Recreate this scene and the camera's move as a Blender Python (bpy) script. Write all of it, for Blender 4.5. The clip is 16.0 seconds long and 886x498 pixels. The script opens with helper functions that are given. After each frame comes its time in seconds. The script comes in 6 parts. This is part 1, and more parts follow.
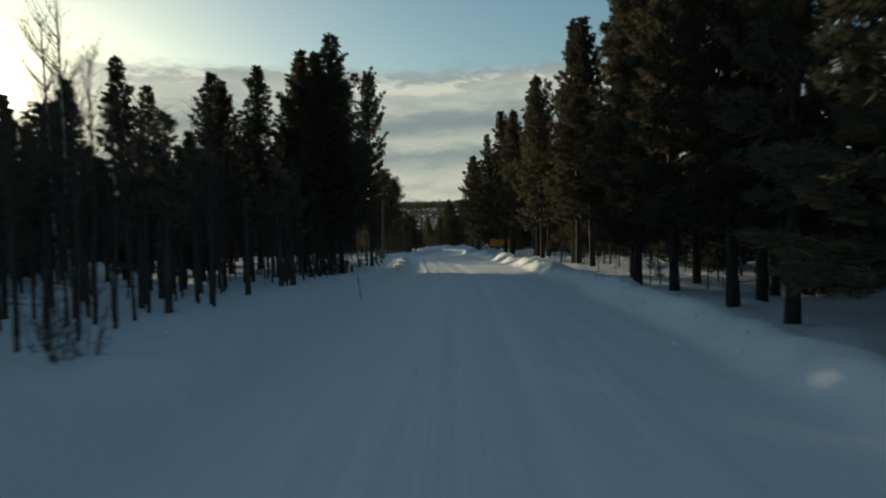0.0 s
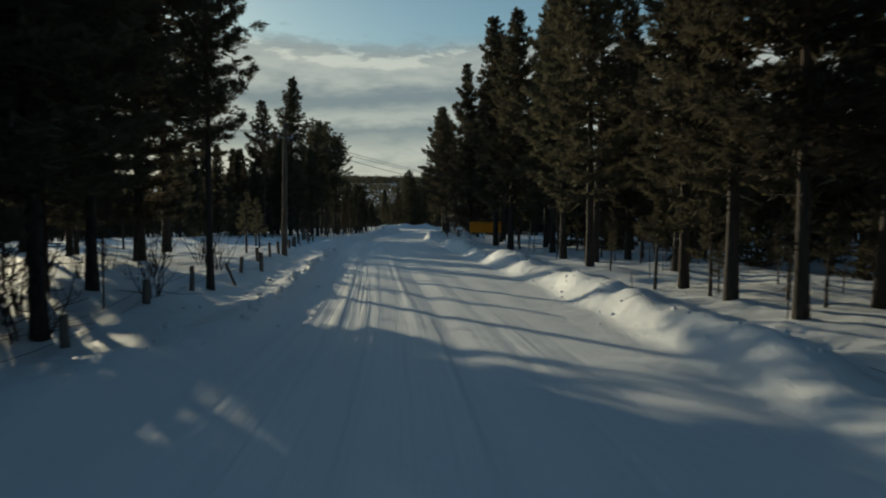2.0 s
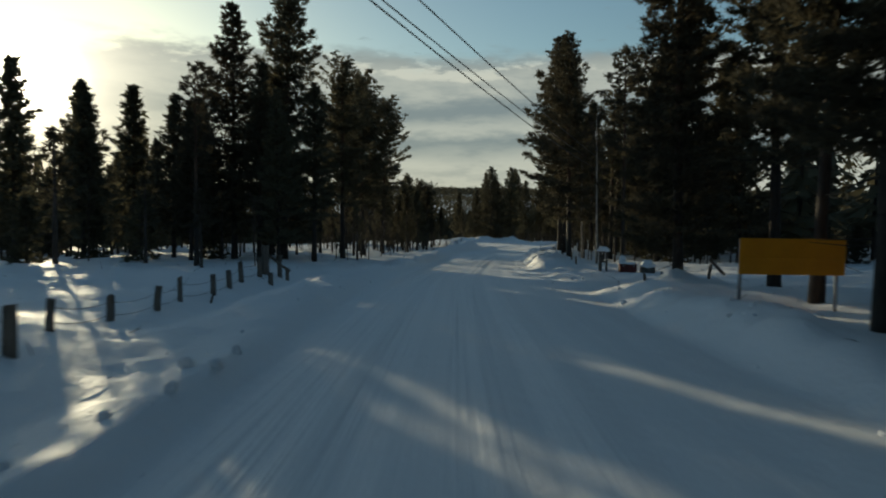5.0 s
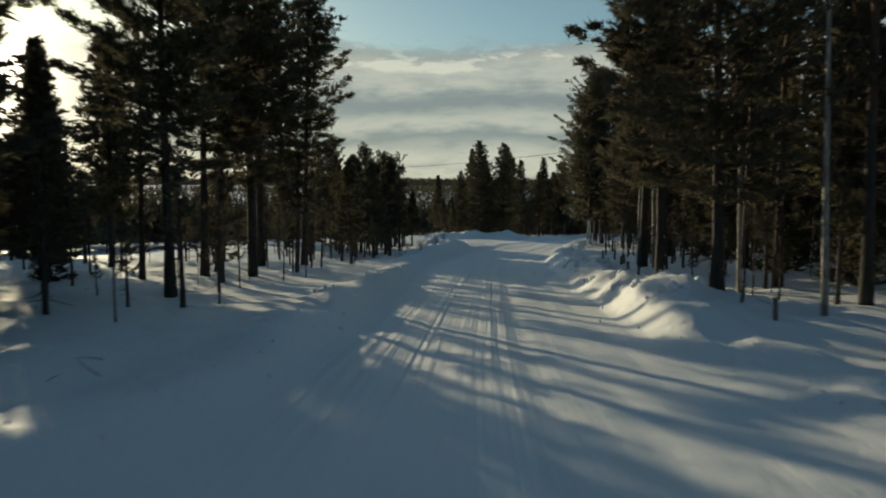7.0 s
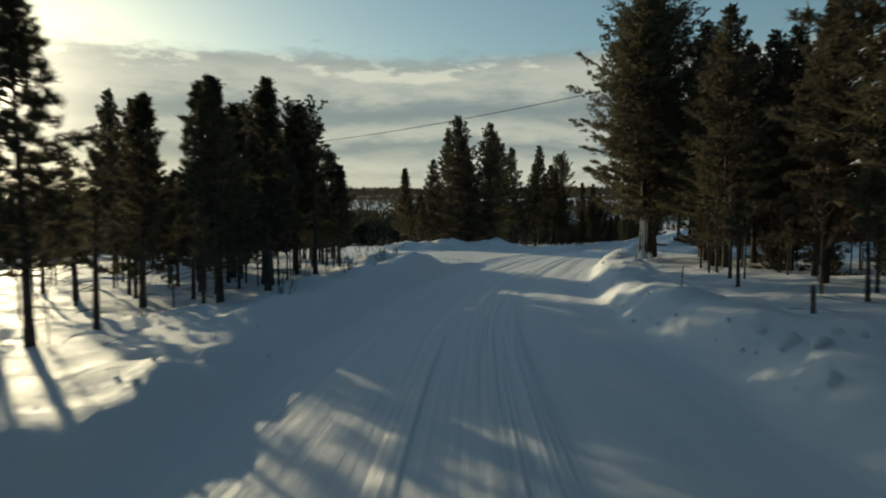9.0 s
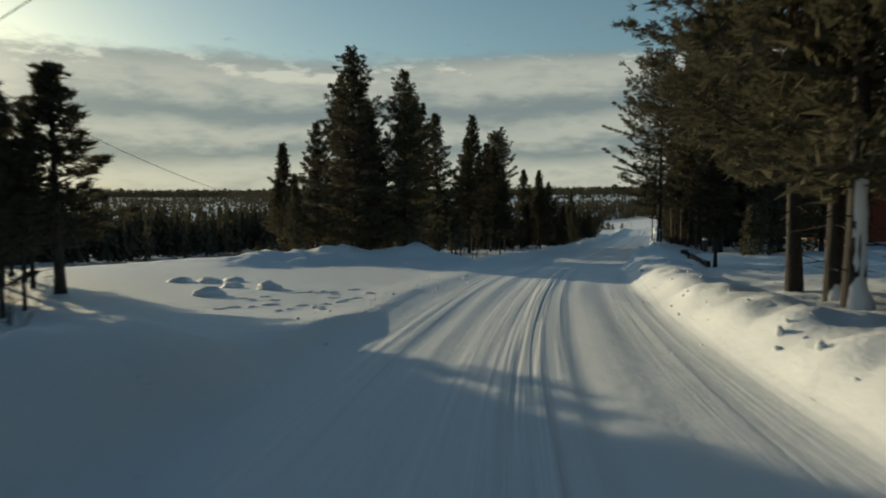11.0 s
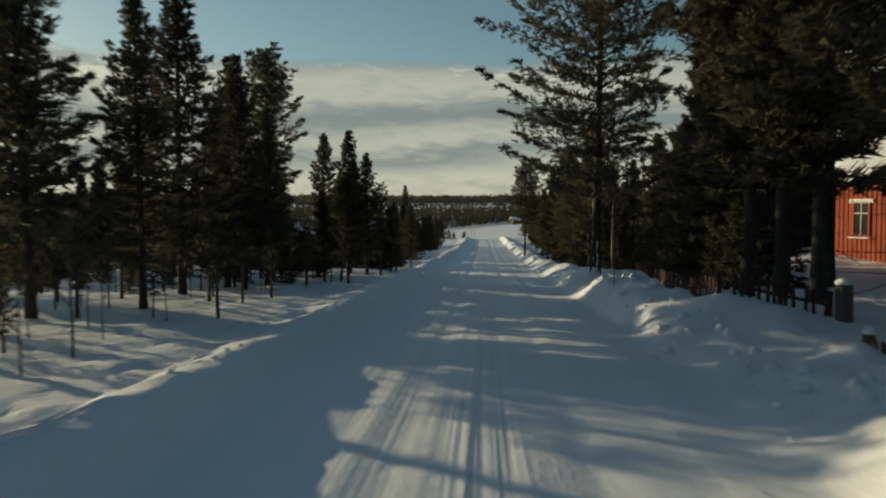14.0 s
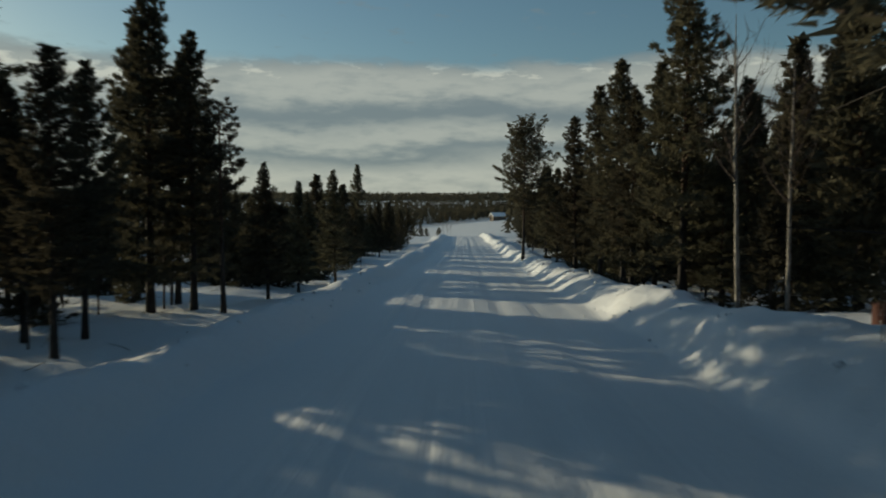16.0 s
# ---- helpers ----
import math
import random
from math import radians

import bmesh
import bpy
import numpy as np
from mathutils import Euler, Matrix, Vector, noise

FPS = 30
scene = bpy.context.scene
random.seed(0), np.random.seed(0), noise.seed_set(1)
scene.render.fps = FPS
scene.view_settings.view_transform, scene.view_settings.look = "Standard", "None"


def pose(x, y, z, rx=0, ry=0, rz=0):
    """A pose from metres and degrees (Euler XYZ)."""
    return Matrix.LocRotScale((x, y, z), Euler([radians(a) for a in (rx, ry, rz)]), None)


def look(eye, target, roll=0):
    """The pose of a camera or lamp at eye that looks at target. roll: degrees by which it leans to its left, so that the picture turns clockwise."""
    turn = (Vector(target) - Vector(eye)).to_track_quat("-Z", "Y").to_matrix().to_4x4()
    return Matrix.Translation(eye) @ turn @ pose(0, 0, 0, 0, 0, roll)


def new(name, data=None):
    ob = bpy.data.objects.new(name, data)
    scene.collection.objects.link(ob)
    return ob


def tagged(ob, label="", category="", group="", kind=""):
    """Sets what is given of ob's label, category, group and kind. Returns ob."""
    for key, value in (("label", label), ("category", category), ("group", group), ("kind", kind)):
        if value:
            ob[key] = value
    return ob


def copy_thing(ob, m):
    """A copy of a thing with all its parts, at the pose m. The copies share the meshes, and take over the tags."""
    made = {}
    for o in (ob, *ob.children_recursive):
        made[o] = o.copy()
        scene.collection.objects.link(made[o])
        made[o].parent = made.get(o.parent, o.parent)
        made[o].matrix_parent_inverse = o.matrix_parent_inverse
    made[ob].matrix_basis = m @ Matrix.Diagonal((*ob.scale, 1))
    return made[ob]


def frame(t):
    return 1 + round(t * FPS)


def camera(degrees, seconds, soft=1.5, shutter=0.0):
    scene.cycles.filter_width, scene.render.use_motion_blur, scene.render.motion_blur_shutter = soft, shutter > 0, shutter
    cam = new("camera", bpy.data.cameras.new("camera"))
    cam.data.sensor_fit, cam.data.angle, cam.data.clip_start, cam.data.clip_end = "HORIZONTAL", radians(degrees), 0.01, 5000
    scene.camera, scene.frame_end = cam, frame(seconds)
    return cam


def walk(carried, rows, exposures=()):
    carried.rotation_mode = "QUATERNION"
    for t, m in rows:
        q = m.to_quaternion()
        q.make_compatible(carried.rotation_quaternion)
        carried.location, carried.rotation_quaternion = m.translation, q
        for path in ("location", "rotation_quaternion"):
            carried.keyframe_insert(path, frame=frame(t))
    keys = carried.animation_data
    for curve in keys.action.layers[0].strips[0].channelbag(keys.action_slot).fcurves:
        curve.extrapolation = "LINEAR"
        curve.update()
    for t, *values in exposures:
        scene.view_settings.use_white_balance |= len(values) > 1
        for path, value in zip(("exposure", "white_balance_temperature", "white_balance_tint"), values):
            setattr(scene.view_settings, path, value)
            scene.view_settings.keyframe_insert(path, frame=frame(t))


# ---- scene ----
cam = camera(64.0, 16.0, soft=2.0, shutter=0.3)

# seconds, x, y, z of the lens, then yaw, pitch and roll in degrees
DRIVE = (
    (0.0, 0.00, 0.00, 1.72, 0.00, -2.40, -1.32),
    (0.5, 0.16, 6.08, 1.55, -1.06, -2.84, -0.87),
    (1.0, 0.25, 12.14, 1.47, -1.88, -3.41, -0.40),
    (1.5, 0.33, 17.83, 1.43, -2.87, -3.99, 0.12),
    (2.0, 0.37, 23.05, 1.36, -3.25, -4.34, 0.29),
    (2.5, 0.39, 27.79, 1.22, -2.18, -3.85, 0.01),
    (3.0, 0.40, 32.08, 0.92, 1.04, -3.30, 0.58),
    (3.2, 0.37, 33.86, 0.81, 1.74, -2.95, 0.85),
    (5.3, -0.48, 54.68, 0.23, 2.72, -3.65, 0.78),
    (5.5, -0.54, 56.80, 0.16, 2.44, -3.80, 0.77),
    (6.0, -0.64, 62.22, -0.02, 1.92, -4.04, 0.46),
    (6.5, -0.94, 67.69, -0.15, 1.20, -4.22, 0.22),
    (7.0, -1.01, 72.98, -0.29, 1.03, -4.08, 0.07),
    (7.5, -1.08, 78.09, -0.51, 1.17, -3.54, 0.13),
    (8.0, -0.85, 83.01, -0.81, 0.92, -3.08, 0.11),
    (8.2, -0.72, 84.98, -0.93, 0.95, -3.10, 0.09),
    (10.3, 0.37, 106.71, -1.79, -5.25, -3.56, -0.58),
    (10.5, 0.59, 108.70, -1.86, -5.65, -3.55, -0.50),
    (11.0, 1.39, 113.62, -2.03, -7.26, -3.17, -0.54),
    (11.5, 2.27, 118.60, -2.18, -9.66, -2.96, -0.21),
    (12.0, 3.80, 123.79, -2.25, -12.34, -2.98, -0.03),
    (12.5, 5.30, 128.88, -2.35, -15.78, -3.12, 0.21),
    (13.0, 6.87, 133.63, -2.42, -18.23, -2.93, -0.10),
    (13.5, 8.50, 138.22, -2.53, -19.57, -2.48, 0.27),
    (14.0, 10.34, 142.76, -2.71, -20.70, -2.58, -0.11),
    (14.5, 12.38, 147.36, -2.92, -21.65, -2.90, 0.12),
    (15.0, 14.38, 151.90, -3.06, -21.71, -3.21, 0.03),
    (15.5, 16.44, 156.17, -3.29, -21.80, -3.10, 0.27),
    (16.0, 18.21, 160.33, -3.47, -22.46, -2.73, -0.08),
)
walk(cam, [(t, pose(x, y, z, 90 + p, 0, w) @ pose(0, 0, 0, 0, 0, r)) for t, x, y, z, w, p, r in DRIVE],
     exposures=[(0.0, 0.1, 6840, 6), (1.0, 0.05, 6690, 6), (2.0, -0.05, 6460, 6), (3.0, -0.1, 6510, 6), (5.5, 0.05, 6810, 6), (8.0, 0.15, 7050, 6), (10.5, 0.1, 7000, 6), (11.0, 0.0, 6960, 6), (12.0, 0.28, 7310, 6), (12.6, 0.25, 7570, 6), (13.5, 0.04, 7270, 6), (14.5, 0.1, 7420, 6), (15.5, 0.05, 6990, 6), (16.0, -0.15, 6580, 6)])

# ------------------------------------------------------------------ light
SUN_AZ, SUN_EL = -33.0, 8.3        # degrees from +y towards +x, and above the horizon
az, el = radians(SUN_AZ), radians(SUN_EL)
sun_way = Vector((math.sin(az) * math.cos(el), math.cos(az) * math.cos(el), math.sin(el)))

sun = new("sun", bpy.data.lights.new("sun", "SUN"))
sun.data.energy, sun.data.angle, sun.data.color = 3.5, radians(0.6), (1.0, 0.87, 0.60)
sun.matrix_world = look((0, 0, 0), -sun_way)


class Nodes:
    """A thin wrapper round a node tree: add() makes a node and links or sets its inputs."""

    def __init__(self, tree):
        self.tree = tree
        tree.nodes.clear()

    def add(self, kind, ins=(), **props):
        n = self.tree.nodes.new(kind)
        for k, v in props.items():
            setattr(n, k, v)
        for k, v in dict(ins).items():
            s = n.inputs[k]
            if isinstance(v, bpy.types.NodeSocket):
                self.tree.links.new(v, s)
            else:
                s.default_value = v
        return n

    def math(self, op, a, b=0.0, c=0.0, clamp=False):
        return self.add("ShaderNodeMath", {0: a, 1: b, 2: c}, operation=op, use_clamp=clamp).outputs[0]

    def ramp(self, fac, lo, hi, out_lo=0.0, out_hi=1.0, mode="SMOOTHSTEP"):
        return self.add("ShaderNodeMapRange", {"Value": fac, "From Min": lo, "From Max": hi, "To Min": out_lo, "To Max": out_hi},
                        interpolation_type=mode).outputs[0]

    def mix(self, fac, a, b):
        n = self.add("ShaderNodeMix", data_type="RGBA")
        for i, v in ((0, fac), (6, a), (7, b)):
            if isinstance(v, bpy.types.NodeSocket):
                self.tree.links.new(v, n.inputs[i])
            else:
                n.inputs[i].default_value = v
        return n.outputs[2]

    def noise(self, vec, scale, detail=4.0, rough=0.55):
        return self.add("ShaderNodeTexNoise", {"Vector": vec, "Scale": scale, "Detail": detail, "Roughness": rough}).outputs["Fac"]


def build_world():
    w = bpy.data.worlds.new("world")
    scene.world = w
    w.use_nodes = True
    n = Nodes(w.node_tree)
    sky = n.add("ShaderNodeTexSky", sky_type="NISHITA", sun_disc=False, sun_elevation=el, sun_rotation=az,
                altitude=200.0, air_density=1.0, dust_density=0.7, ozone_density=1.6)
    way = n.add("ShaderNodeTexCoord").outputs["Generated"]
    xyz = n.add("ShaderNodeSeparateXYZ", {0: way})
    x, y, z = xyz.outputs
    flat = n.math("SQRT", n.math("ADD", n.math("MULTIPLY", x, x), n.math("MULTIPLY", y, y)))
    elev = n.math("MULTIPLY", n.math("ARCTAN2", z, flat), 57.2958)
    azim = n.math("MULTIPLY", n.math("ARCTAN2", x, y), 57.2958)
    # long low banks of cloud, stretched along the horizon, their edges torn by noise
    vec = n.add("ShaderNodeCombineXYZ", {0: n.math("MULTIPLY", azim, 0.06), 1: n.math("MULTIPLY", elev, 0.16), 2: 3.1}).outputs[0]
    big = n.noise(vec, 1.0, 5.0, 0.5)
    fine = n.noise(n.add("ShaderNodeVectorMath", {0: vec, 1: (3.0, 4.0, 1.0)}, operation="MULTIPLY").outputs[0], 1.6, 6.0, 0.6)
    warped = n.math("ADD", elev, n.math("ADD", n.math("MULTIPLY_ADD", big, 4.6, -2.3), n.math("MULTIPLY_ADD", fine, 2.0, -1.0)))

    def band(lo, lo2, hi, hi2):
        return n.math("MULTIPLY", n.ramp(warped, lo, lo2), n.ramp(warped, hi2, hi, 0.0, 1.0))
    top = n.ramp(warped, 12.4, 11.0)
    puffs = n.math("MULTIPLY", band(9.9, 10.9, 11.4, 12.4), n.ramp(n.math("ADD", fine, n.math("MULTIPLY", big, 0.6)), 0.72, 0.92))
    bright = n.math("MAXIMUM", n.math("MAXIMUM", puffs, n.math("MULTIPLY", band(7.8, 9.4, 10.2, 12.4), 0.62)), n.math("MAXIMUM", n.math("MULTIPLY", band(4.8, 6.1, 6.4, 7.6), 0.6), n.math("MULTIPLY", band(-1.0, 2.2, 3.2, 5.2), 0.75)))
    bright = n.math("MULTIPLY", bright, n.ramp(fine, 0.25, 0.6, 0.55, 1.0))
    wisps = n.math("MULTIPLY", n.ramp(n.math("ADD", fine, n.math("MULTIPLY", big, 0.5)), 0.88, 1.02), n.ramp(elev, 22.0, 12.5, 0.0, 0.6))
    toward = n.add("ShaderNodeVectorMath", {0: way, 1: tuple(sun_way)}, operation="DOT_PRODUCT").outputs["Value"]
    near_sun = n.math("POWER", n.math("MAXIMUM", toward, 0.0), 170.0)
    cloud = n.mix(bright, (1.95, 2.4, 2.6, 1), (5.8, 5.9, 5.2, 1))
    cloud = n.mix(n.math("MULTIPLY", near_sun, 0.9), cloud, (16.0, 14.8, 12.0, 1))
    air = n.add("ShaderNodeVectorMath", {0: sky.outputs[0], 1: (0.85, 1.0, 1.02)}, operation="MULTIPLY").outputs[0]
    colour = n.mix(n.math("MAXIMUM", n.math("MULTIPLY", top, 0.92), wisps), air, cloud)
    halo = n.math("MULTIPLY", n.math("POWER", n.math("MAXIMUM", toward, 0.0), 1600.0), 70.0)      # the bright air close round the sun
    glow = n.add("ShaderNodeVectorMath", {0: (1.0, 0.93, 0.76), "Scale": halo}, operation="SCALE").outputs[0]
    colour = n.add("ShaderNodeVectorMath", {0: colour, 1: glow}, operation="ADD").outputs[0]
    back = n.add("ShaderNodeBackground", {"Color": colour, "Strength": 0.1})
    n.add("ShaderNodeOutputWorld", {"Surface": back.outputs[0]})


build_world()
scene.view_settings.exposure = 0.0


# ------------------------------------------------------------------ materials
def material(name, base, rough=0.8, metal=0.0, dark=None, scale=6.0, bump=0.3, bump_scale=30.0, stretch=(1, 1, 1), spec=0.4, per_object=0.0):
    """Two tones mixed by noise at a coarse scale, a finer grain on top, and a relief."""
    m = bpy.data.materials.new(name)
    m.use_nodes = True
    n = Nodes(m.node_tree)
    where = n.add("ShaderNodeTexCoord").outputs["Object"]
    vec = n.add("ShaderNodeVectorMath", {0: where, 1: stretch}, operation="MULTIPLY").outputs[0]
    coarse, grain = n.noise(vec, scale, 4.0), n.noise(vec, bump_scale, 4.0, 0.65)
    dark = dark or tuple(c * 0.55 for c in base)
    fac = n.ramp(n.math("ADD", n.math("MULTIPLY", coarse, 0.6), n.math("MULTIPLY", grain, 0.4)), 0.35, 0.65)
    colour = n.mix(fac, (*dark, 1), (*base, 1))
    if per_object:
        hue = n.add("ShaderNodeHueSaturation", {"Color": colour, "Value": n.ramp(n.add("ShaderNodeObjectInfo").outputs["Random"], 0, 1, 1 - per_object, 1 + per_object, "LINEAR")})
        colour = hue.outputs[0]
    b = n.add("ShaderNodeBump", {"Strength": bump, "Distance": 0.02, "Height": grain})
    p = n.add("ShaderNodeBsdfPrincipled", {"Base Color": colour, "Roughness": rough, "Metallic": metal, "Specular IOR Level": spec, "Normal": b.outputs[0]})
    n.add("ShaderNodeOutputMaterial", {"Surface": p.outputs[0]})
    return m


def snow_material(name, road):
    """Snow: wind relief, grain and a little litter; on the road the wheels have drawn long streaks (UV: metres across and along)."""
    m = bpy.data.materials.new(name)
    m.use_nodes = True
    n = Nodes(m.node_tree)
    where = n.add("ShaderNodeTexCoord")
    pos = where.outputs["Object"]
    lump, grain = n.noise(pos, 1.6, 5.0, 0.6), n.noise(pos, 14.0, 5.0, 0.7)
    litter = n.ramp(n.noise(pos, 34.0, 3.0, 0.7), 0.70, 0.80)
    patch = n.ramp(n.noise(pos, 0.25, 3.0), 0.42, 0.62)
    colour = n.mix(n.math("MULTIPLY", litter, n.math("MULTIPLY", patch, 0.35)), (0.86, 0.875, 0.89, 1), (0.20, 0.16, 0.11, 1))
    colour = n.mix(n.math("MULTIPLY", grain, 0.12), colour, (0.70, 0.73, 0.77, 1))
    height = n.math("ADD", n.math("MULTIPLY", lump, 0.075), n.math("MULTIPLY", grain, 0.018))
    if road:
        uv = n.add("ShaderNodeUVMap", uv_map="lane").outputs[0]
        wind = n.math("MULTIPLY", n.ramp(n.add("ShaderNodeSeparateXYZ", {0: uv}).outputs[1], 240.0, 300.0, 1.0, 0.12), n.ramp(n.math("ABSOLUTE", n.add("ShaderNodeSeparateXYZ", {0: uv}).outputs[0]), 14.0, 40.0, 1.0, 0.25))
        height = n.math("MULTIPLY", height, wind)          # the open fields are wind-packed and smooth
        long = n.add("ShaderNodeVectorMath", {0: uv, 1: (3.8, 0.06, 1.0)}, operation="MULTIPLY").outputs[0]
        streak, ribs = n.noise(long, 1.0, 2.5, 0.5), n.noise(n.add("ShaderNodeVectorMath", {0: uv, 1: (16.0, 0.25, 1.0)}, operation="MULTIPLY").outputs[0], 1.0, 3.0, 0.6)
        across = n.add("ShaderNodeSeparateXYZ", {0: uv}).outputs[0]
        along = n.add("ShaderNodeSeparateXYZ", {0: uv}).outputs[1]
        on_road = n.math("MULTIPLY", n.math("MULTIPLY", n.ramp(across, -2.6, -1.6), n.ramp(across, 3.4, 2.4)), n.ramp(along, 300.0, 285.0))
        strip = n.ramp(n.noise(n.add("ShaderNodeVectorMath", {0: uv, 1: (0.9, 0.012, 1.0)}, operation="MULTIPLY").outputs[0], 1.0, 2.0), 0.40, 0.58, 0.15, 1.0)
        loose = n.math("ADD", 0.45, n.math("MULTIPLY", n.math("MULTIPLY", n.ramp(across, -2.5, -1.7), n.ramp(across, 0.8, 0.45)), 1.1))
        worked = n.math("MULTIPLY", n.ramp(along, 108.0, 120.0), n.ramp(along, 150.0, 138.0))
        for lo, hi in ((28.0, 52.0), (80.0, 104.0)):
            worked = n.math("MAXIMUM", worked, n.math("MULTIPLY", n.ramp(along, lo - 4.0, lo + 4.0), n.ramp(along, hi + 6.0, hi - 2.0)))
        loose = n.math("MULTIPLY", loose, n.math("ADD", 0.5, n.math("MULTIPLY", worked, 0.5)))
        streak = n.math("MULTIPLY", n.math("MULTIPLY", n.ramp(streak, 0.3, 0.7), n.math("MULTIPLY", strip, 0.8)), loose)
        height = n.math("ADD", n.math("MULTIPLY", height, n.math("SUBTRACT", 1.0, n.math("MULTIPLY", on_road, 0.62))),
                        n.math("MULTIPLY", on_road, n.math("ADD", n.math("MULTIPLY", streak, 0.038), n.math("MULTIPLY", n.math("MULTIPLY", ribs, loose), 0.003))))
        packed = n.math("MULTIPLY", on_road, n.ramp(streak, 0.35, 0.7))
        colour = n.mix(n.math("MULTIPLY", packed, 0.22), colour, (0.70, 0.73, 0.75, 1))
    b = n.add("ShaderNodeBump", {"Strength": 0.9, "Distance": 1.0, "Height": height})
    p = n.add("ShaderNodeBsdfPrincipled", {"Base Color": colour, "Roughness": 0.62, "Specular IOR Level": 0.25, "Normal": b.outputs[0]})
    n.add("ShaderNodeOutputMaterial", {"Surface": p.outputs[0]})
    return m


def bark_material(name, low, high, z_change):
    """Bark that turns from grey-brown at the foot to the thin coloured bark higher up."""
    m = bpy.data.materials.new(name)
    m.use_nodes = True
    n = Nodes(m.node_tree)
    pos = n.add("ShaderNodeTexCoord").outputs["Object"]
    vec = n.add("ShaderNodeVectorMath", {0: pos, 1: (1, 1, 0.25)}, operation="MULTIPLY").outputs[0]
    flakes, fine = n.noise(vec, 14.0, 5.0, 0.65), n.noise(pos, 3.0, 3.0)
    z = n.math("ADD", n.add("ShaderNodeSeparateXYZ", {0: pos}).outputs[2], n.math("MULTIPLY", fine, 2.0))
    colour = n.mix(n.ramp(z, z_change, z_change + 2.5), (*low, 1), (*high, 1))
    colour = n.mix(n.ramp(flakes, 0.40, 0.62), n.mix(0.6, colour, (0.012, 0.010, 0.008, 1)), colour)
    b = n.add("ShaderNodeBump", {"Strength": 0.8, "Distance": 0.03, "Height": flakes})
    p = n.add("ShaderNodeBsdfPrincipled", {"Base Color": colour, "Roughness": 0.9, "Normal": b.outputs[0]})
    n.add("ShaderNodeOutputMaterial", {"Surface": p.outputs[0]})
    return m


def needle_material(name, tint):
    m = bpy.data.materials.new(name)
    m.use_nodes = True
    n = Nodes(m.node_tree)
    geo, info = n.add("ShaderNodeNewGeometry"), n.add("ShaderNodeObjectInfo")
    pos = n.add("ShaderNodeTexCoord").outputs["Object"]
    fac = n.math("ADD", n.math("MULTIPLY", geo.outputs["Random Per Island"], 0.5), n.math("MULTIPLY", n.noise(pos, 0.9, 3.0), 0.5))
    colour = n.mix(fac, tuple(c * 0.65 for c in tint) + (1,), tuple(min(1, c * 1.3) for c in tint) + (1,))
    hue = n.add("ShaderNodeHueSaturation", {"Color": colour, "Hue": n.ramp(info.outputs["Random"], 0, 1, 0.485, 0.51, "LINEAR"),
                                            "Saturation": 0.9, "Value": n.ramp(info.outputs["Random"], 0, 1, 0.6, 1.1, "LINEAR")}).outputs[0]
    p = n.add("ShaderNodeBsdfPrincipled", {"Base Color": hue, "Roughness": 0.85, "Specular IOR Level": 0.1})
    t = n.add("ShaderNodeBsdfTranslucent", {"Color": hue})
    mixed = n.add("ShaderNodeMixShader", {0: 0.36, 1: p.outputs[0], 2: t.outputs[0]})
    n.add("ShaderNodeOutputMaterial", {"Surface": mixed.outputs[0]})
    return m


SNOW_GROUND = snow_material("snow_ground", True)
SNOW = snow_material("snow_loose", False)
PINE_BARK = bark_material("pine_bark", (0.05, 0.040, 0.033), (0.115, 0.06, 0.036), 3.2)
THIN_BARK = bark_material("thin_bark", (0.085, 0.07, 0.06), (0.12, 0.088, 0.068), 2.0)
BIRCH_BARK = bark_material("birch_bark", (0.36, 0.32, 0.27), (0.40, 0.36, 0.31), 1.0)
TWIG = material("twig_bark", (0.09, 0.065, 0.052), 0.9)
NEEDLE = needle_material("pine_needles", (0.120, 0.106, 0.066))
NEEDLE_SPRUCE = needle_material("spruce_needles", (0.112, 0.104, 0.066))
GREY_WOOD = material("weathered_wood", (0.20, 0.17, 0.14), 0.9, dark=(0.07, 0.06, 0.05), scale=9, stretch=(1, 1, 0.15))
POLE_WOOD = material("tarred_wood", (0.16, 0.125, 0.095), 0.85, dark=(0.07, 0.055, 0.045), scale=8, stretch=(1, 1, 0.1))
RED_WOOD = material("red_ochre_boards", (0.42, 0.085, 0.035), 0.85, dark=(0.27, 0.05, 0.022), scale=5, stretch=(1, 1, 0.15), per_object=0.12)
DARK_FENCE = material("dark_pickets", (0.075, 0.036, 0.028), 0.9, dark=(0.04, 0.02, 0.016), scale=7, stretch=(1, 1, 0.2), per_object=0.2)
RED_FENCE = material("faded_red_pickets", (0.105, 0.04, 0.027), 0.9, dark=(0.055, 0.022, 0.016), scale=7, stretch=(1, 1, 0.2), per_object=0.2)
WHITE_PAINT = material("white_paint", (0.78, 0.77, 0.74), 0.6, dark=(0.6, 0.59, 0.56), bump=0.1)
SIGN_YELLOW = material("sign_yellow", (0.78, 0.30, 0.01), 0.45, dark=(0.68, 0.25, 0.01), scale=2, bump=0.03)
SIGN_BLACK = material("sign_black", (0.03, 0.03, 0.03), 0.5, bump=0.03)
STEEL = material("galvanised_steel", (0.42, 0.43, 0.44), 0.5, 0.7, scale=12, bump=0.1)
WIRE = material("black_cable", (0.03, 0.03, 0.03), 0.6)
RUST_RED = material("red_painted_metal", (0.17, 0.035, 0.028), 0.7, 0.0, dark=(0.09, 0.022, 0.02), scale=4)
DARK_GLASS = material("dark_window_glass", (0.03, 0.035, 0.04), 0.08, dark=(0.02, 0.022, 0.025), bump=0.0, spec=0.6)
CERAMIC = material("white_ceramic", (0.7, 0.68, 0.64), 0.25, bump=0.02)


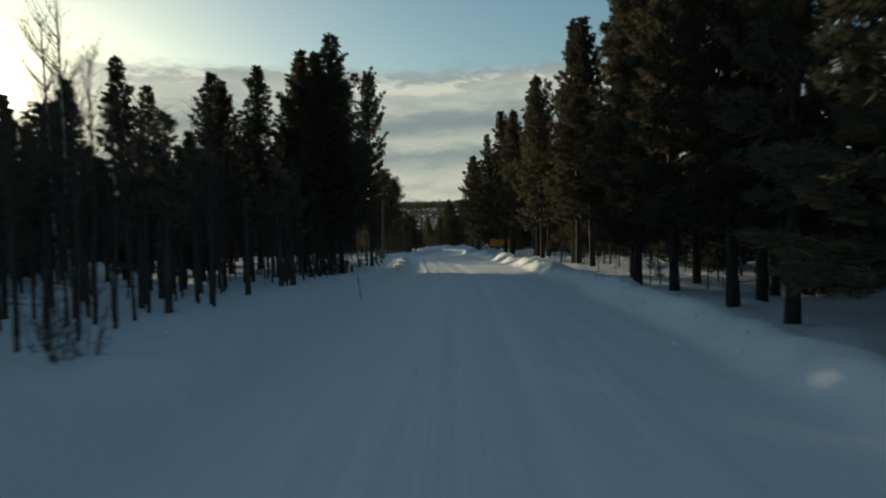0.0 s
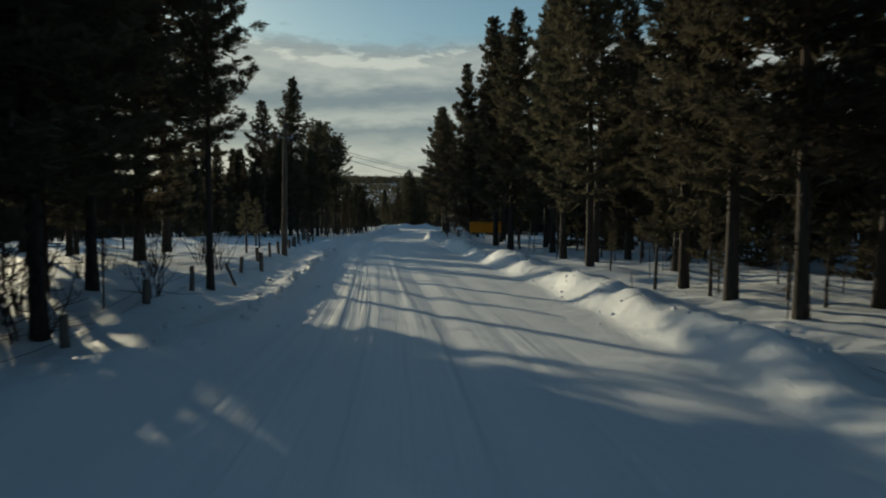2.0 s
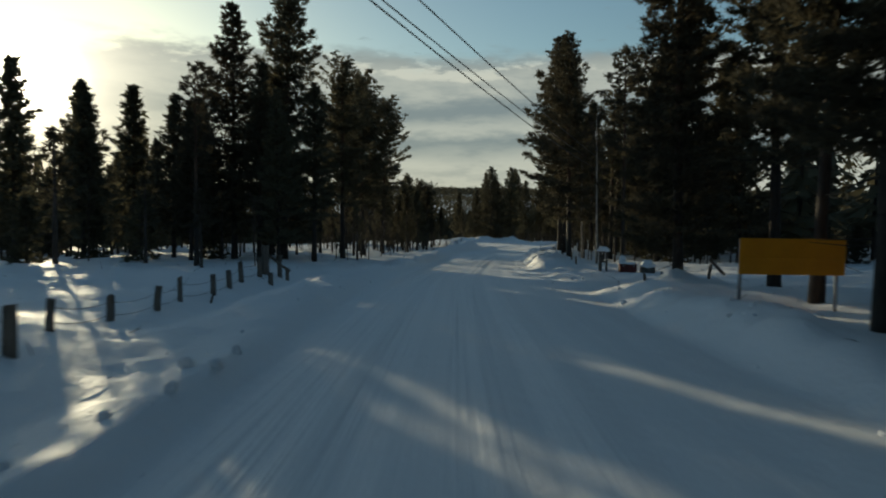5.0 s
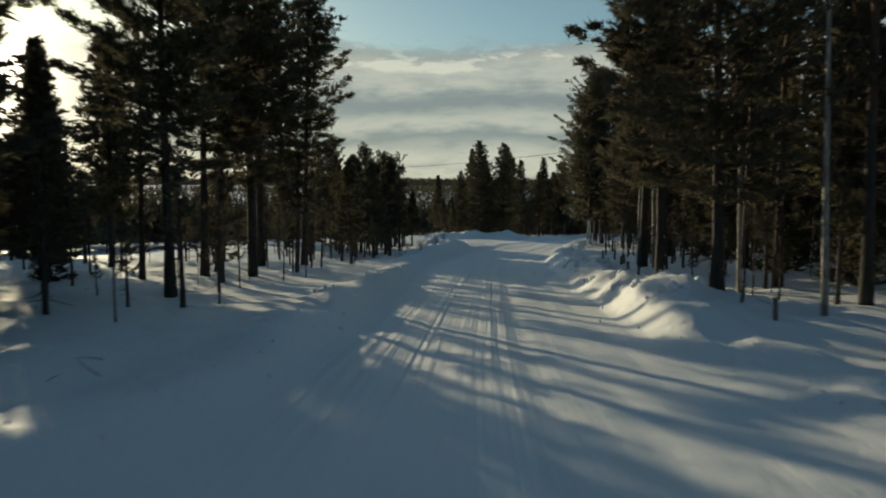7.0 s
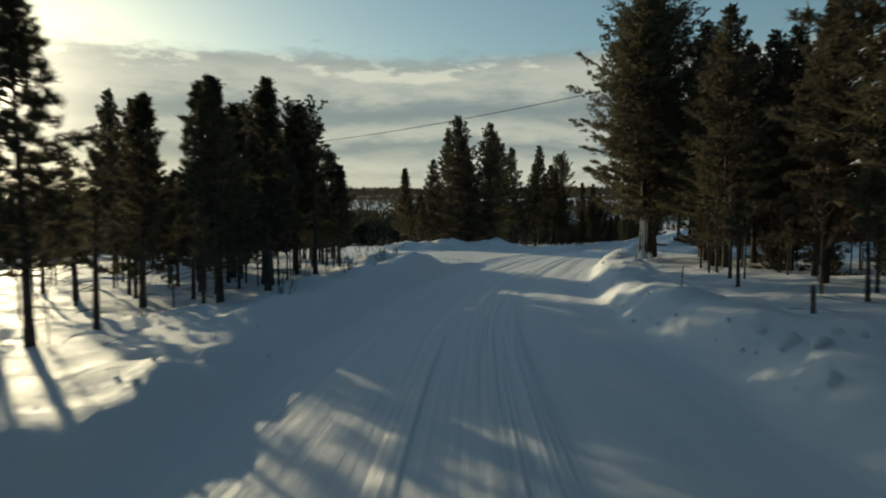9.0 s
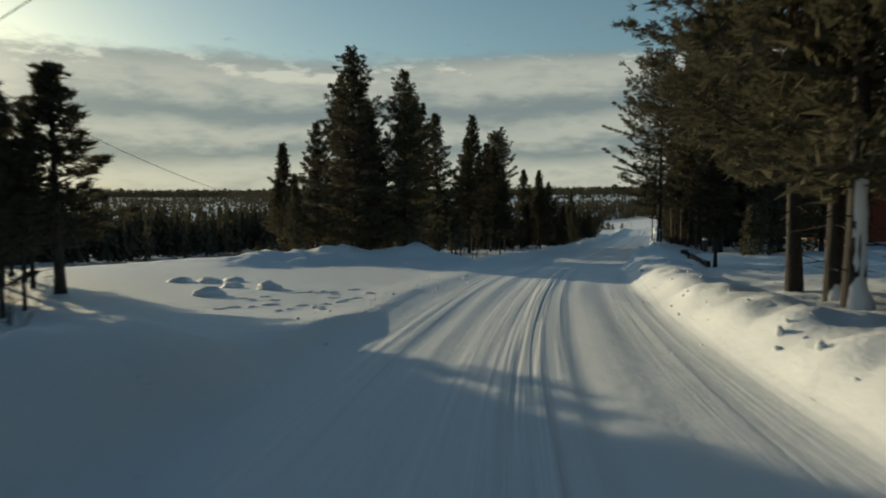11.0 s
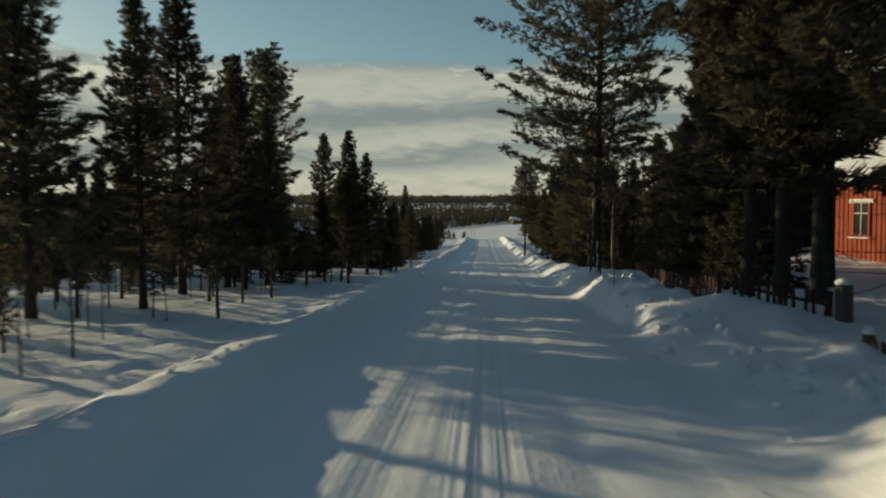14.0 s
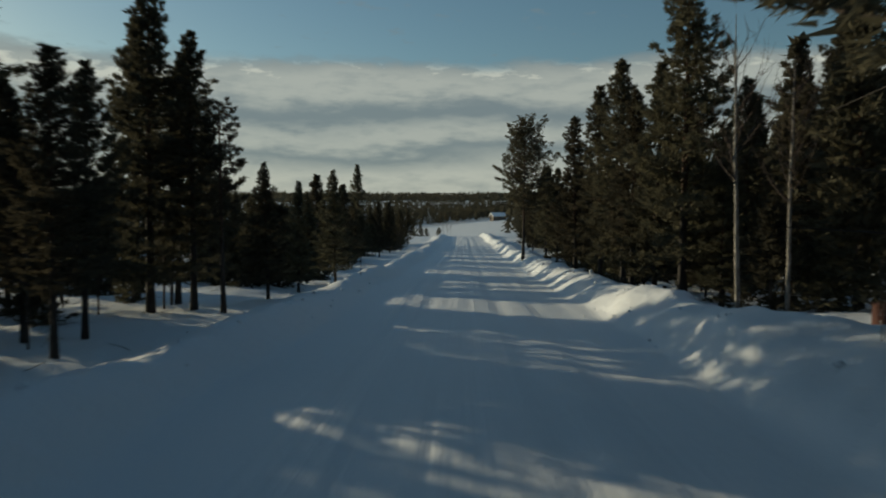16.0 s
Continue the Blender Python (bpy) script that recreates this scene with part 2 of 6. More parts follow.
# ------------------------------------------------------------------ the line of the road
# x, y, z of the road's surface under the drive
ROAD = np.array(((0.0, -400.0, 2.3), (0.0, -60.0, 0.30), (0.0, -10.0, 0.05), (0.0, 0.0, 0.0), (0.2, 9.0, -0.2), (0.33, 18.0, -0.29), (0.39, 28.0, -0.50),
                 (0.38, 34.0, -0.91), (-0.48, 54.7, -1.49), (-0.8, 65.0, -1.80), (-1.06, 75.0, -2.09), (-0.85, 83.0, -2.53),
                 (0.37, 106.7, -3.51), (1.39, 113.6, -3.75), (3.0, 121.2, -3.93), (5.3, 128.9, -4.07), (8.5, 138.2, -4.25),
                 (12.38, 147.4, -4.64), (16.44, 156.2, -5.01), (18.21, 160.3, -5.19), (26.3, 178.6, -5.65), (34.5, 196.9, -6.15),
                 (46.7, 224.3, -6.68), (58.9, 251.7, -6.60), (71.1, 279.1, -7.30), (83.3, 306.5, -8.3), (95.5, 333.9, -7.3), (112.0, 371.0, -5.9), (130.0, 411.0, -4.6), (1700.0, 3900.0, 60.0)))


def dense_line():
    step = np.hypot(*np.diff(ROAD[:, :2], axis=0).T)
    s = np.r_[0, np.cumsum(step)]
    s -= s[3]
    ss = np.arange(s[0], s[-1], 1.0)
    p = np.stack([np.interp(ss, s, ROAD[:, k]) for k in range(3)], 1)
    k = np.exp(-0.5 * (np.arange(-12, 13) / 4.0) ** 2)
    k /= k.sum()
    q = np.stack([np.convolve(np.pad(p[:, i], 12, mode="reflect", reflect_type="odd"), k, "valid") for i in range(3)], 1)
    return ss, q


LS, LP = dense_line()
LT = np.gradient(LP[:, :2], axis=0)
LT /= np.linalg.norm(LT, axis=1)[:, None]


def on_line(s):
    """Centre, and the direction to the right of the road, at s metres along it."""
    s = np.asarray(s, float)
    p = np.stack([np.interp(s, LS, LP[:, k]) for k in range(3)], -1)
    t = np.stack([np.interp(s, LS, LT[:, k]) for k in range(2)], -1)
    return p, np.stack([t[..., 1], -t[..., 0]], -1)


RIGHT = np.array((math.cos(radians(11)), -math.sin(radians(11))))


def plan(s, u):
    """World x, y at s along and u to the right of the road; far off the rows run parallel, so the sheet never folds."""
    s, u = np.broadcast_arrays(np.asarray(s, float), np.asarray(u, float))
    p, n = on_line(s)
    near = np.clip(u, -45, 45)
    return p[..., :2] + n * near[..., None] + RIGHT * (u - near)[..., None]


EDGE_L = ((-50, 20, 40, 50, 65, 85, 100, 112, 123, 134, 150, 165, 190, 215, 400), (-2.6, -2.35, -2.1, -2.0, -2.25, -2.1, -2.3, -2.5, -2.3, -2.2, -2.4, -2.6, -2.4, -2.2, -2.2))
EDGE_R = ((-50, 16, 27, 37, 47, 65, 80, 90, 115, 135, 146, 165, 200, 400), (3.2, 3.4, 3.5, 3.9, 4.1, 3.7, 3.2, 2.75, 2.7, 2.35, 2.45, 2.8, 2.9, 2.9))
GROUND_L = ((0, 20, 32, 40, 45, 52, 70, 95, 120, 141, 150, 175, 200, 300), (.3, .2, .05, .38, .52, .5, .4, .28, .2, -.1, 0, -.15, -.2, 0))
GROUND_R = ((0, 25, 33, 37, 46, 56, 64, 77, 87, 97, 110, 130, 159, 168, 197, 220, 300), (-.1, -.3, -.1, 0, .17, .2, .35, .42, .5, .5, .5, .4, .55, .5, .3, .2, 0))


def smooth(a, b, x):
    t = np.clip((x - a) / (b - a), 0, 1)
    return t * t * (3 - 2 * t)


class Lattice:
    """Smooth value noise over the plane, quick on arrays."""

    def __init__(self, seed):
        self.v = np.random.RandomState(seed).rand(256, 256)

    def __call__(self, x, y):
        x, y = np.asarray(x, float), np.asarray(y, float)
        i, j = np.floor(x).astype(int), np.floor(y).astype(int)
        a, b = x - i, y - j
        a, b = a * a * (3 - 2 * a), b * b * (3 - 2 * b)
        g = lambda p, q: self.v[p % 256, q % 256]
        return (g(i, j) * (1 - a) + g(i + 1, j) * a) * (1 - b) + (g(i, j + 1) * (1 - a) + g(i + 1, j + 1) * a) * b - 0.5


N1, N2, N3, N4 = (Lattice(k) for k in (11, 12, 13, 14))


def gate(s, a, b, soft=2.5):
    """1 within a stretch of the road, 0 outside it."""
    return smooth(a - soft, a + soft, s) * (1 - smooth(b - soft, b + soft, s))


def height(s, u):
    """Height of the snow at s along and u to the right of the road."""
    s, u = np.broadcast_arrays(np.asarray(s, float), np.asarray(u, float))
    z = np.interp(s, LS, LP[:, 2])
    eL, eR = np.interp(s, *EDGE_L) + 0.25 * N1(s / 3.1, 3.3), np.interp(s, *EDGE_R) + 0.5 * N1(s / 2.6, 7.7) * (1 - 0.8 * gate(s, 110, 141, 3))
    open_r = np.maximum(gate(s, 70, 84), gate(s, 150, 157, 1.5))
    open_l = gate(s, 121, 142, 2.0)
    open_r, open_l = np.maximum(open_r, smooth(292, 300, s)), np.maximum(open_l, smooth(292, 300, s))
    # natural ground beside the road
    gl, gr = np.interp(s, *GROUND_L), np.interp(s, *GROUND_R)
    lump = 0.22 * N2(s / 2.3, u / 2.3) + 0.10 * N3(s / 0.8, u / 0.8) + 0.5 * N4(s / 11, u / 11)
    hummock = 0.09 * N3(s / 0.45 + 9, u / 0.45) + 0.05 * N2(s / 0.24, u / 0.24 + 5)
    far = smooth(14, 40, np.abs(u))
    left = gl * (1 - 0.5 * far) + 0.8 * lump * (1 - 0.4 * gate(s, 40, 62)) + hummock - 2.6 * smooth(15, 62, -u) * gate(s, 80, 330, 12) - 0.4 * far * (1 - gate(s, 36, 70, 8))
    right = gr * (1 - 0.5 * far) + 0.8 * lump + hummock
    # ploughed banks: steep towards the road, falling off behind
    bl = eL - u
    br = u - eR
    high_l = (0.34 + 0.28 * N1(s / 4.2, 1.5) + 0.12 * N2(s / 1.3, 5.5)) * (1 - 0.92 * open_l) * (1 - 0.25 * gate(s, 0, 30))
    even = 1 - 0.75 * gate(s, 110, 141, 3)
    high_r = (0.48 + even * (0.45 * N1(s / 3.6, 9.5) + 0.22 * N2(s / 1.1, 2.5))) * (1 - 0.93 * open_r) * (1 - 0.35 * gate(s, 20, 36))
    shown = 1 - smooth(286, 298, s)
    bank_l = shown * np.maximum(high_l, 0.06) * smooth(0, 0.8, bl) * (1 - smooth(0.8, 2.3, bl))
    bank_r = shown * np.maximum(high_r, 0.10) * smooth(-0.1, 0.65, br) * (1 - smooth(0.75, 2.0, br))
    # along the clearing and past the first turning: a sharp lip, then a ditch open to the sun, then the rise to the fence
    near, late = gate(s, 33, 62, 4), gate(s, 81, 106, 4)
    dip = np.maximum(near, late)
    reach = 0.5 * near + 0.9 * late + 0.5 * (1 - dip)
    shelf = 0.18 * near + 0.30 * late
    lip = (0.09 * near + 0.10 * late) * (1 + 1.3 * N1(s / 1.3, 2.2) + 0.9 * N2(s / 0.5, 8.1))
    lip = shelf * smooth(0, 0.8, bl / reach) + lip * smooth(0.2, 0.8, bl / reach) * (1 - smooth(0.9, 2.0, bl / reach))
    bank_l = bank_l * (1 - dip) + dip * lip
    crumbs = 0.13 * N3(s / 0.55, u / 0.55) + 0.05 * N2(s / 0.22, u / 0.22)
    crumbs = crumbs * shown
    crumbs_l = (1 - 0.9 * open_l) * crumbs * smooth(0.2, 0.8, bl) * (1 - smooth(1.2, 2.4, bl))
    crumbs_r = crumbs * 1.3 * smooth(0.1, 0.5, br) * (1 - smooth(1.2, 2.2, br))
    ditch = (-0.28 * np.exp(-((bl - 2.3) / 0.6) ** 2) * (1 - dip) * gate(s, 38, 130, 6) - 0.03 * near * np.exp(-((bl - 1.25) / 0.3) ** 2)) * (1 - open_l)
    side_l, side_r = smooth(0.6 + 0.7 * near + 1.2 * late, 2.0 + 0.6 * near + 2.6 * late, bl), smooth(0.5, 1.9, br)
    side_l = side_l * (1 - open_l * (1 - smooth(14, 24, bl)))
    dz = (left - shelf) * side_l + bank_l + crumbs_l + ditch + right * side_r * (1 - 0.75 * open_r * (1 - smooth(5, 9, br))) + bank_r + crumbs_r
    # a broad heaped bank before the side road
    dz = dz + (0.42 + 0.25 * N1(s / 2.9, 6.1)) * gate(s, 105, 122, 2.0) * smooth(0.3, 1.3, bl) * (1 - smooth(2.0, 4.6, bl)) + 0.05 * gate(s, 104, 124, 2.0) * N2(s / 0.4, u / 0.4) * smooth(0.8, 1.4, bl) * (1 - smooth(3, 6, bl))
    dz = dz + (0.04 + 0.11 * gate(s, 120, 126, 1.2)) * gate(s, 122, 132, 1.0) * smooth(0.5, 0.85, bl + 0.3 * N1(s / 1.7, 4.4)) * (1 - smooth(4, 9, bl))
    # heaps pushed aside at the turnings
    for hs, hu, hw, hh in ((145.5, -7.2, 2.6, 0.6), (143.6, -10.5, 2.2, 0.6), (141.6, -13.0, 2.0, 0.5), (120.0, -5.4, 1.8, 0.4), (86.5, 4.6, 1.5, 0.26), (88.4, 4.2, 0.9, 0.24), (90.4, 3.5, 0.7, 0.2), (92.6, 3.4, 0.7, 0.24), (96.4, 3.2, 1.0, 0.2),
                           (146.6, 3.5, 1.3, 0.2), (144.4, 3.6, 1.1, 0.15), (157.9, 4.5, 0.7, 0.16), (156.9, 5.2, 0.7, 0.18), (158.9, 5.9, 1.5, 0.1), (148.2, 3.5, 0.8, 0.2), (149.8, 3.7, 0.8, 0.22), (151.4, 4.1, 0.8, 0.24), (153.0, 4.5, 0.8, 0.22), (154.4, 5.0, 0.6, 0.18), (162.5, 3.6, 1.0, 0.1), (69.0, 5.4, 1.5, 0.35)):
        d2 = ((s - hs) / hw) ** 2 + ((u - hu) / (0.75 * hw)) ** 2
        dz = dz + hh * np.exp(-d2) * (0.75 + 1.2 * N2(s / 0.9 + 4, u / 0.9) + 1.1 * np.abs(N4(s / 0.6, u / 0.6)) + 0.6 * N3(s / 0.33, u / 0.33))
    dz = dz + 1.0 * np.exp(-((s - 176) / 10) ** 2 - ((u - 18) / 7) ** 2)
    # the hollow behind the bank past the yard
    dz = dz - 0.62 * gate(s, 174, 206, 3) * smooth(0.9, 2.2, br) * (1 - smooth(10, 14, u))
    dz = dz + 0.11 * np.clip(u, -80, 80) * gate(s, 312, 420, 14)
    # wheel ruts, pressed into the packed snow
    lane = smooth(0.2, 0.8, -bl) * smooth(0.2, 0.8, -br) * (1 - smooth(285, 300, s))
    wander = 0.35 * N1(s / 31, 0.5)
    for c, wdt, dep in ((-0.82, 0.16, 0.030), (0.02, 0.09, 0.014), (0.14, 0.05, 0.010), (0.78, 0.15, 0.030), (1.55, 0.10, 0.016), (-1.4, 0.09, 0.016), (2.2, 0.09, 0.014), (0.45, 0.06, 0.012), (-0.4, 0.06, 0.012)):
        dz = dz - lane * dep * np.exp(-((u - c - wander) / wdt) ** 2)
    dz = dz + lane * (0.030 * N2(s / 6, u / 0.45) + 0.05 * N4(s / 7, u / 2.5))
    # far land: the valley ahead rises to wooded ridges, and low rises close the view on both sides
    rise = 0.012 * np.clip(s - 430, 0, 1300) - 0.005 * np.clip(s - 800, 0, 900) + 0.006 * np.clip(np.abs(u) - 420, 0, 1200)
    wave = 3.0 * N4(s / 90 + 3, u / 90) * smooth(60, 200, np.abs(u)) + 1.2 * N4(s / 40, u / 40) * smooth(25, 90, np.abs(u))
    return z + dz + rise + wave


def place(s, u, sink=0.0):
    x, y = plan(s, u)
    return Vector((float(x), float(y), float(height(s, u)) - sink))


def heading(s):
    """Turn about z that sets a thing's own y along the road."""
    t = on_line(s)[1]
    return math.atan2(float(t[1]), float(t[0]))


# ------------------------------------------------------------------ mesh helpers
def mesh_from(name, verts, faces, mats, parent=None, smooth_shade=False, label="", mat_index=None):
    me = bpy.data.meshes.new(name)
    verts = np.asarray(verts, np.float32)
    if isinstance(faces, np.ndarray):
        k = faces.shape[1]
        me.vertices.add(len(verts))
        me.vertices.foreach_set("co", verts.ravel())
        me.loops.add(faces.size)
        me.loops.foreach_set("vertex_index", faces.astype(np.int32).ravel())
        me.polygons.add(len(faces))
        me.polygons.foreach_set("loop_start", np.arange(0, faces.size, k, dtype=np.int32))
        me.polygons.foreach_set("loop_total", np.full(len(faces), k, np.int32))
        me.update(calc_edges=True)
    else:
        me.from_pydata([tuple(v) for v in verts], [], [tuple(f) for f in faces])
    for m in (mats if isinstance(mats, (list, tuple)) else [mats]):
        me.materials.append(m)
    if mat_index is not None:
        me.polygons.foreach_set("material_index", np.asarray(mat_index, np.int32))
    if smooth_shade:
        me.polygons.foreach_set("use_smooth", np.ones(len(me.polygons), bool))
    me.validate()
    ob = new(name, me)
    if parent is not None:
        ob.parent = parent
    if label:
        tagged(ob, label)
    return ob


def part(name, bm, mat, parent, label="", smooth_shade=False):
    me = bpy.data.meshes.new(name)
    bm.to_mesh(me)
    bm.free()
    me.materials.append(mat)
    if smooth_shade:
        for p in me.polygons:
            p.use_smooth = True
    ob = new(name, me)
    ob.parent = parent
    if label:
        tagged(ob, label)
    return ob


def box(bm, sx, sy, sz, at=(0, 0, 0), turn=None, bevel=0.0):
    """A box of that size, its middle at a place; with rounded edges if bevel is given."""
    made = bmesh.ops.create_cube(bm, size=1.0)["verts"]
    bmesh.ops.scale(bm, vec=(sx, sy, sz), verts=made)
    if bevel:
        edges = list({e for v in made for e in v.link_edges})
        made = list({v for f in bmesh.ops.bevel(bm, geom=edges, offset=bevel, segments=1, affect="EDGES")["faces"] for v in f.verts} | {v for v in made if v.is_valid})
    m = Matrix.Translation(at) @ (turn.to_4x4() if turn is not None else Matrix())
    bmesh.ops.transform(bm, matrix=m, verts=[v for v in made if v.is_valid])
    return bm


def tube_arrays(points, radii, sides=6):
    """Vertices and quads of a tapered tube along points."""
    pts, radii = np.asarray(points, float), np.asarray(radii, float)
    tan = np.gradient(pts, axis=0)
    tan /= np.linalg.norm(tan, axis=1)[:, None] + 1e-9
    ref = np.where(np.abs(tan[:, 2:3]) > 0.9, np.array([[1.0, 0, 0]]), np.array([[0, 0, 1.0]]))
    a = np.cross(tan, ref)
    a /= np.linalg.norm(a, axis=1)[:, None] + 1e-9
    b = np.cross(tan, a)
    ang = np.linspace(0, 2 * np.pi, sides, endpoint=False)
    v = pts[:, None] + radii[:, None, None] * (np.cos(ang)[None, :, None] * a[:, None] + np.sin(ang)[None, :, None] * b[:, None])
    n = len(pts)
    i, j = np.meshgrid(np.arange(n - 1), np.arange(sides), indexing="ij")
    k = (j + 1) % sides
    f = np.stack([i * sides + j, i * sides + k, (i + 1) * sides + k, (i + 1) * sides + j], -1).reshape(-1, 4)
    return v.reshape(-1, 3), f


class Batch:
    """Gathers quads or triangles of many pieces into one mesh."""

    def __init__(self):
        self.v, self.f, self.n = [], [], 0

    def add(self, v, f):
        self.v.append(v)
        self.f.append(f + self.n)
        self.n += len(v)

    def arrays(self):
        return np.concatenate(self.v), np.concatenate(self.f)


# ------------------------------------------------------------------ the snow
def build_ground():
    cols = np.unique(np.round(np.concatenate([np.arange(-5.6, 5.61, 0.12), np.arange(-14, 14.01, 0.4), np.arange(-45, 45.1, 2.0),
                                              np.arange(-300, 300.1, 20.0), np.array([400, 600, 900, 1300, 1800, 2400, 3000]), -np.array([400, 600, 900, 1300, 1800, 2400, 3000])]), 3))
    cols = cols[np.r_[True, np.diff(cols) > 0.06]]
    rows = np.concatenate([np.arange(-390, -12, 27.0), np.arange(-12, 30, 0.42), np.arange(30, 204, 0.24), np.arange(204, 215, 0.42), np.arange(215, 330, 1.5), np.arange(330, 700, 10.0), np.arange(700, 3800, 60.0)])
    s, u = np.meshgrid(rows, cols, indexing="ij")
    xy, z = plan(s, u), height(s, u)
    v = np.concatenate([xy, z[..., None]], -1).reshape(-1, 3)
    nc = len(cols)
    i, j = np.meshgrid(np.arange(len(rows) - 1), np.arange(nc - 1), indexing="ij")
    f = np.stack([i * nc + j, i * nc + j + 1, (i + 1) * nc + j + 1, (i + 1) * nc + j], -1).reshape(-1, 4)
    ob = mesh_from("ground", v, f, SNOW_GROUND, smooth_shade=True)
    lane = ob.data.uv_layers.new(name="lane")
    idx = np.empty(len(ob.data.loops), np.int32)
    ob.data.loops.foreach_get("vertex_index", idx)
    us = np.stack([u.ravel(), s.ravel()], 1)[idx]
    lane.data.foreach_set("uv", us.astype(np.float32).ravel())
    tagged(ob, "snow-covered forest ground with a ploughed, rutted road", "ground", kind="structure")


build_ground()


# ------------------------------------------------------------------ trees
def blades(rs, centres, ways, count, length, width, spread=0.42, grow=1.0):
    """Tufts of narrow needle-bunch triangles at each centre, pointing along ways."""
    n = len(centres)
    ways = ways / (np.linalg.norm(ways, axis=1)[:, None] + 1e-9)
    c = np.repeat(centres, count, 0)
    d = np.repeat(ways, count, 0) + rs.normal(0, spread, (n * count, 3))
    d /= np.linalg.norm(d, axis=1)[:, None] + 1e-9
    side = np.cross(d, rs.normal(0, 1, (n * count, 3)))
    side /= np.linalg.norm(side, axis=1)[:, None] + 1e-9
    grow = np.repeat(np.broadcast_to(grow, n), count)[:, None]      # smaller tufts towards the top
    ln = length * grow * rs.uniform(0.65, 1.25, (n * count, 1))
    w = width * rs.uniform(0.7, 1.3, (n * count, 1))
    c = c + rs.normal(0, 0.18 * length, c.shape) * grow - d * ln * 0.25
    v = np.stack([c - side * w, c + side * w, c + d * ln], 1).reshape(-1, 3)
    return v, np.arange(len(v)).reshape(-1, 3)


PROFILES = {
    "cone": lambda q: (1.0 - q) ** 0.85,
    "column": lambda q: (1.0 - q) ** 0.72 * (0.72 + 0.28 * min(1.0, q / 0.2)),
    "round": lambda q: 1.3 * (0.62 + 0.9 * q - 1.35 * q * q),
}
RISE = {"cone": (-10, 52), "column": (-6, 50), "round": (-2, 42)}        # slope of the lowest and the topmost limbs, degrees


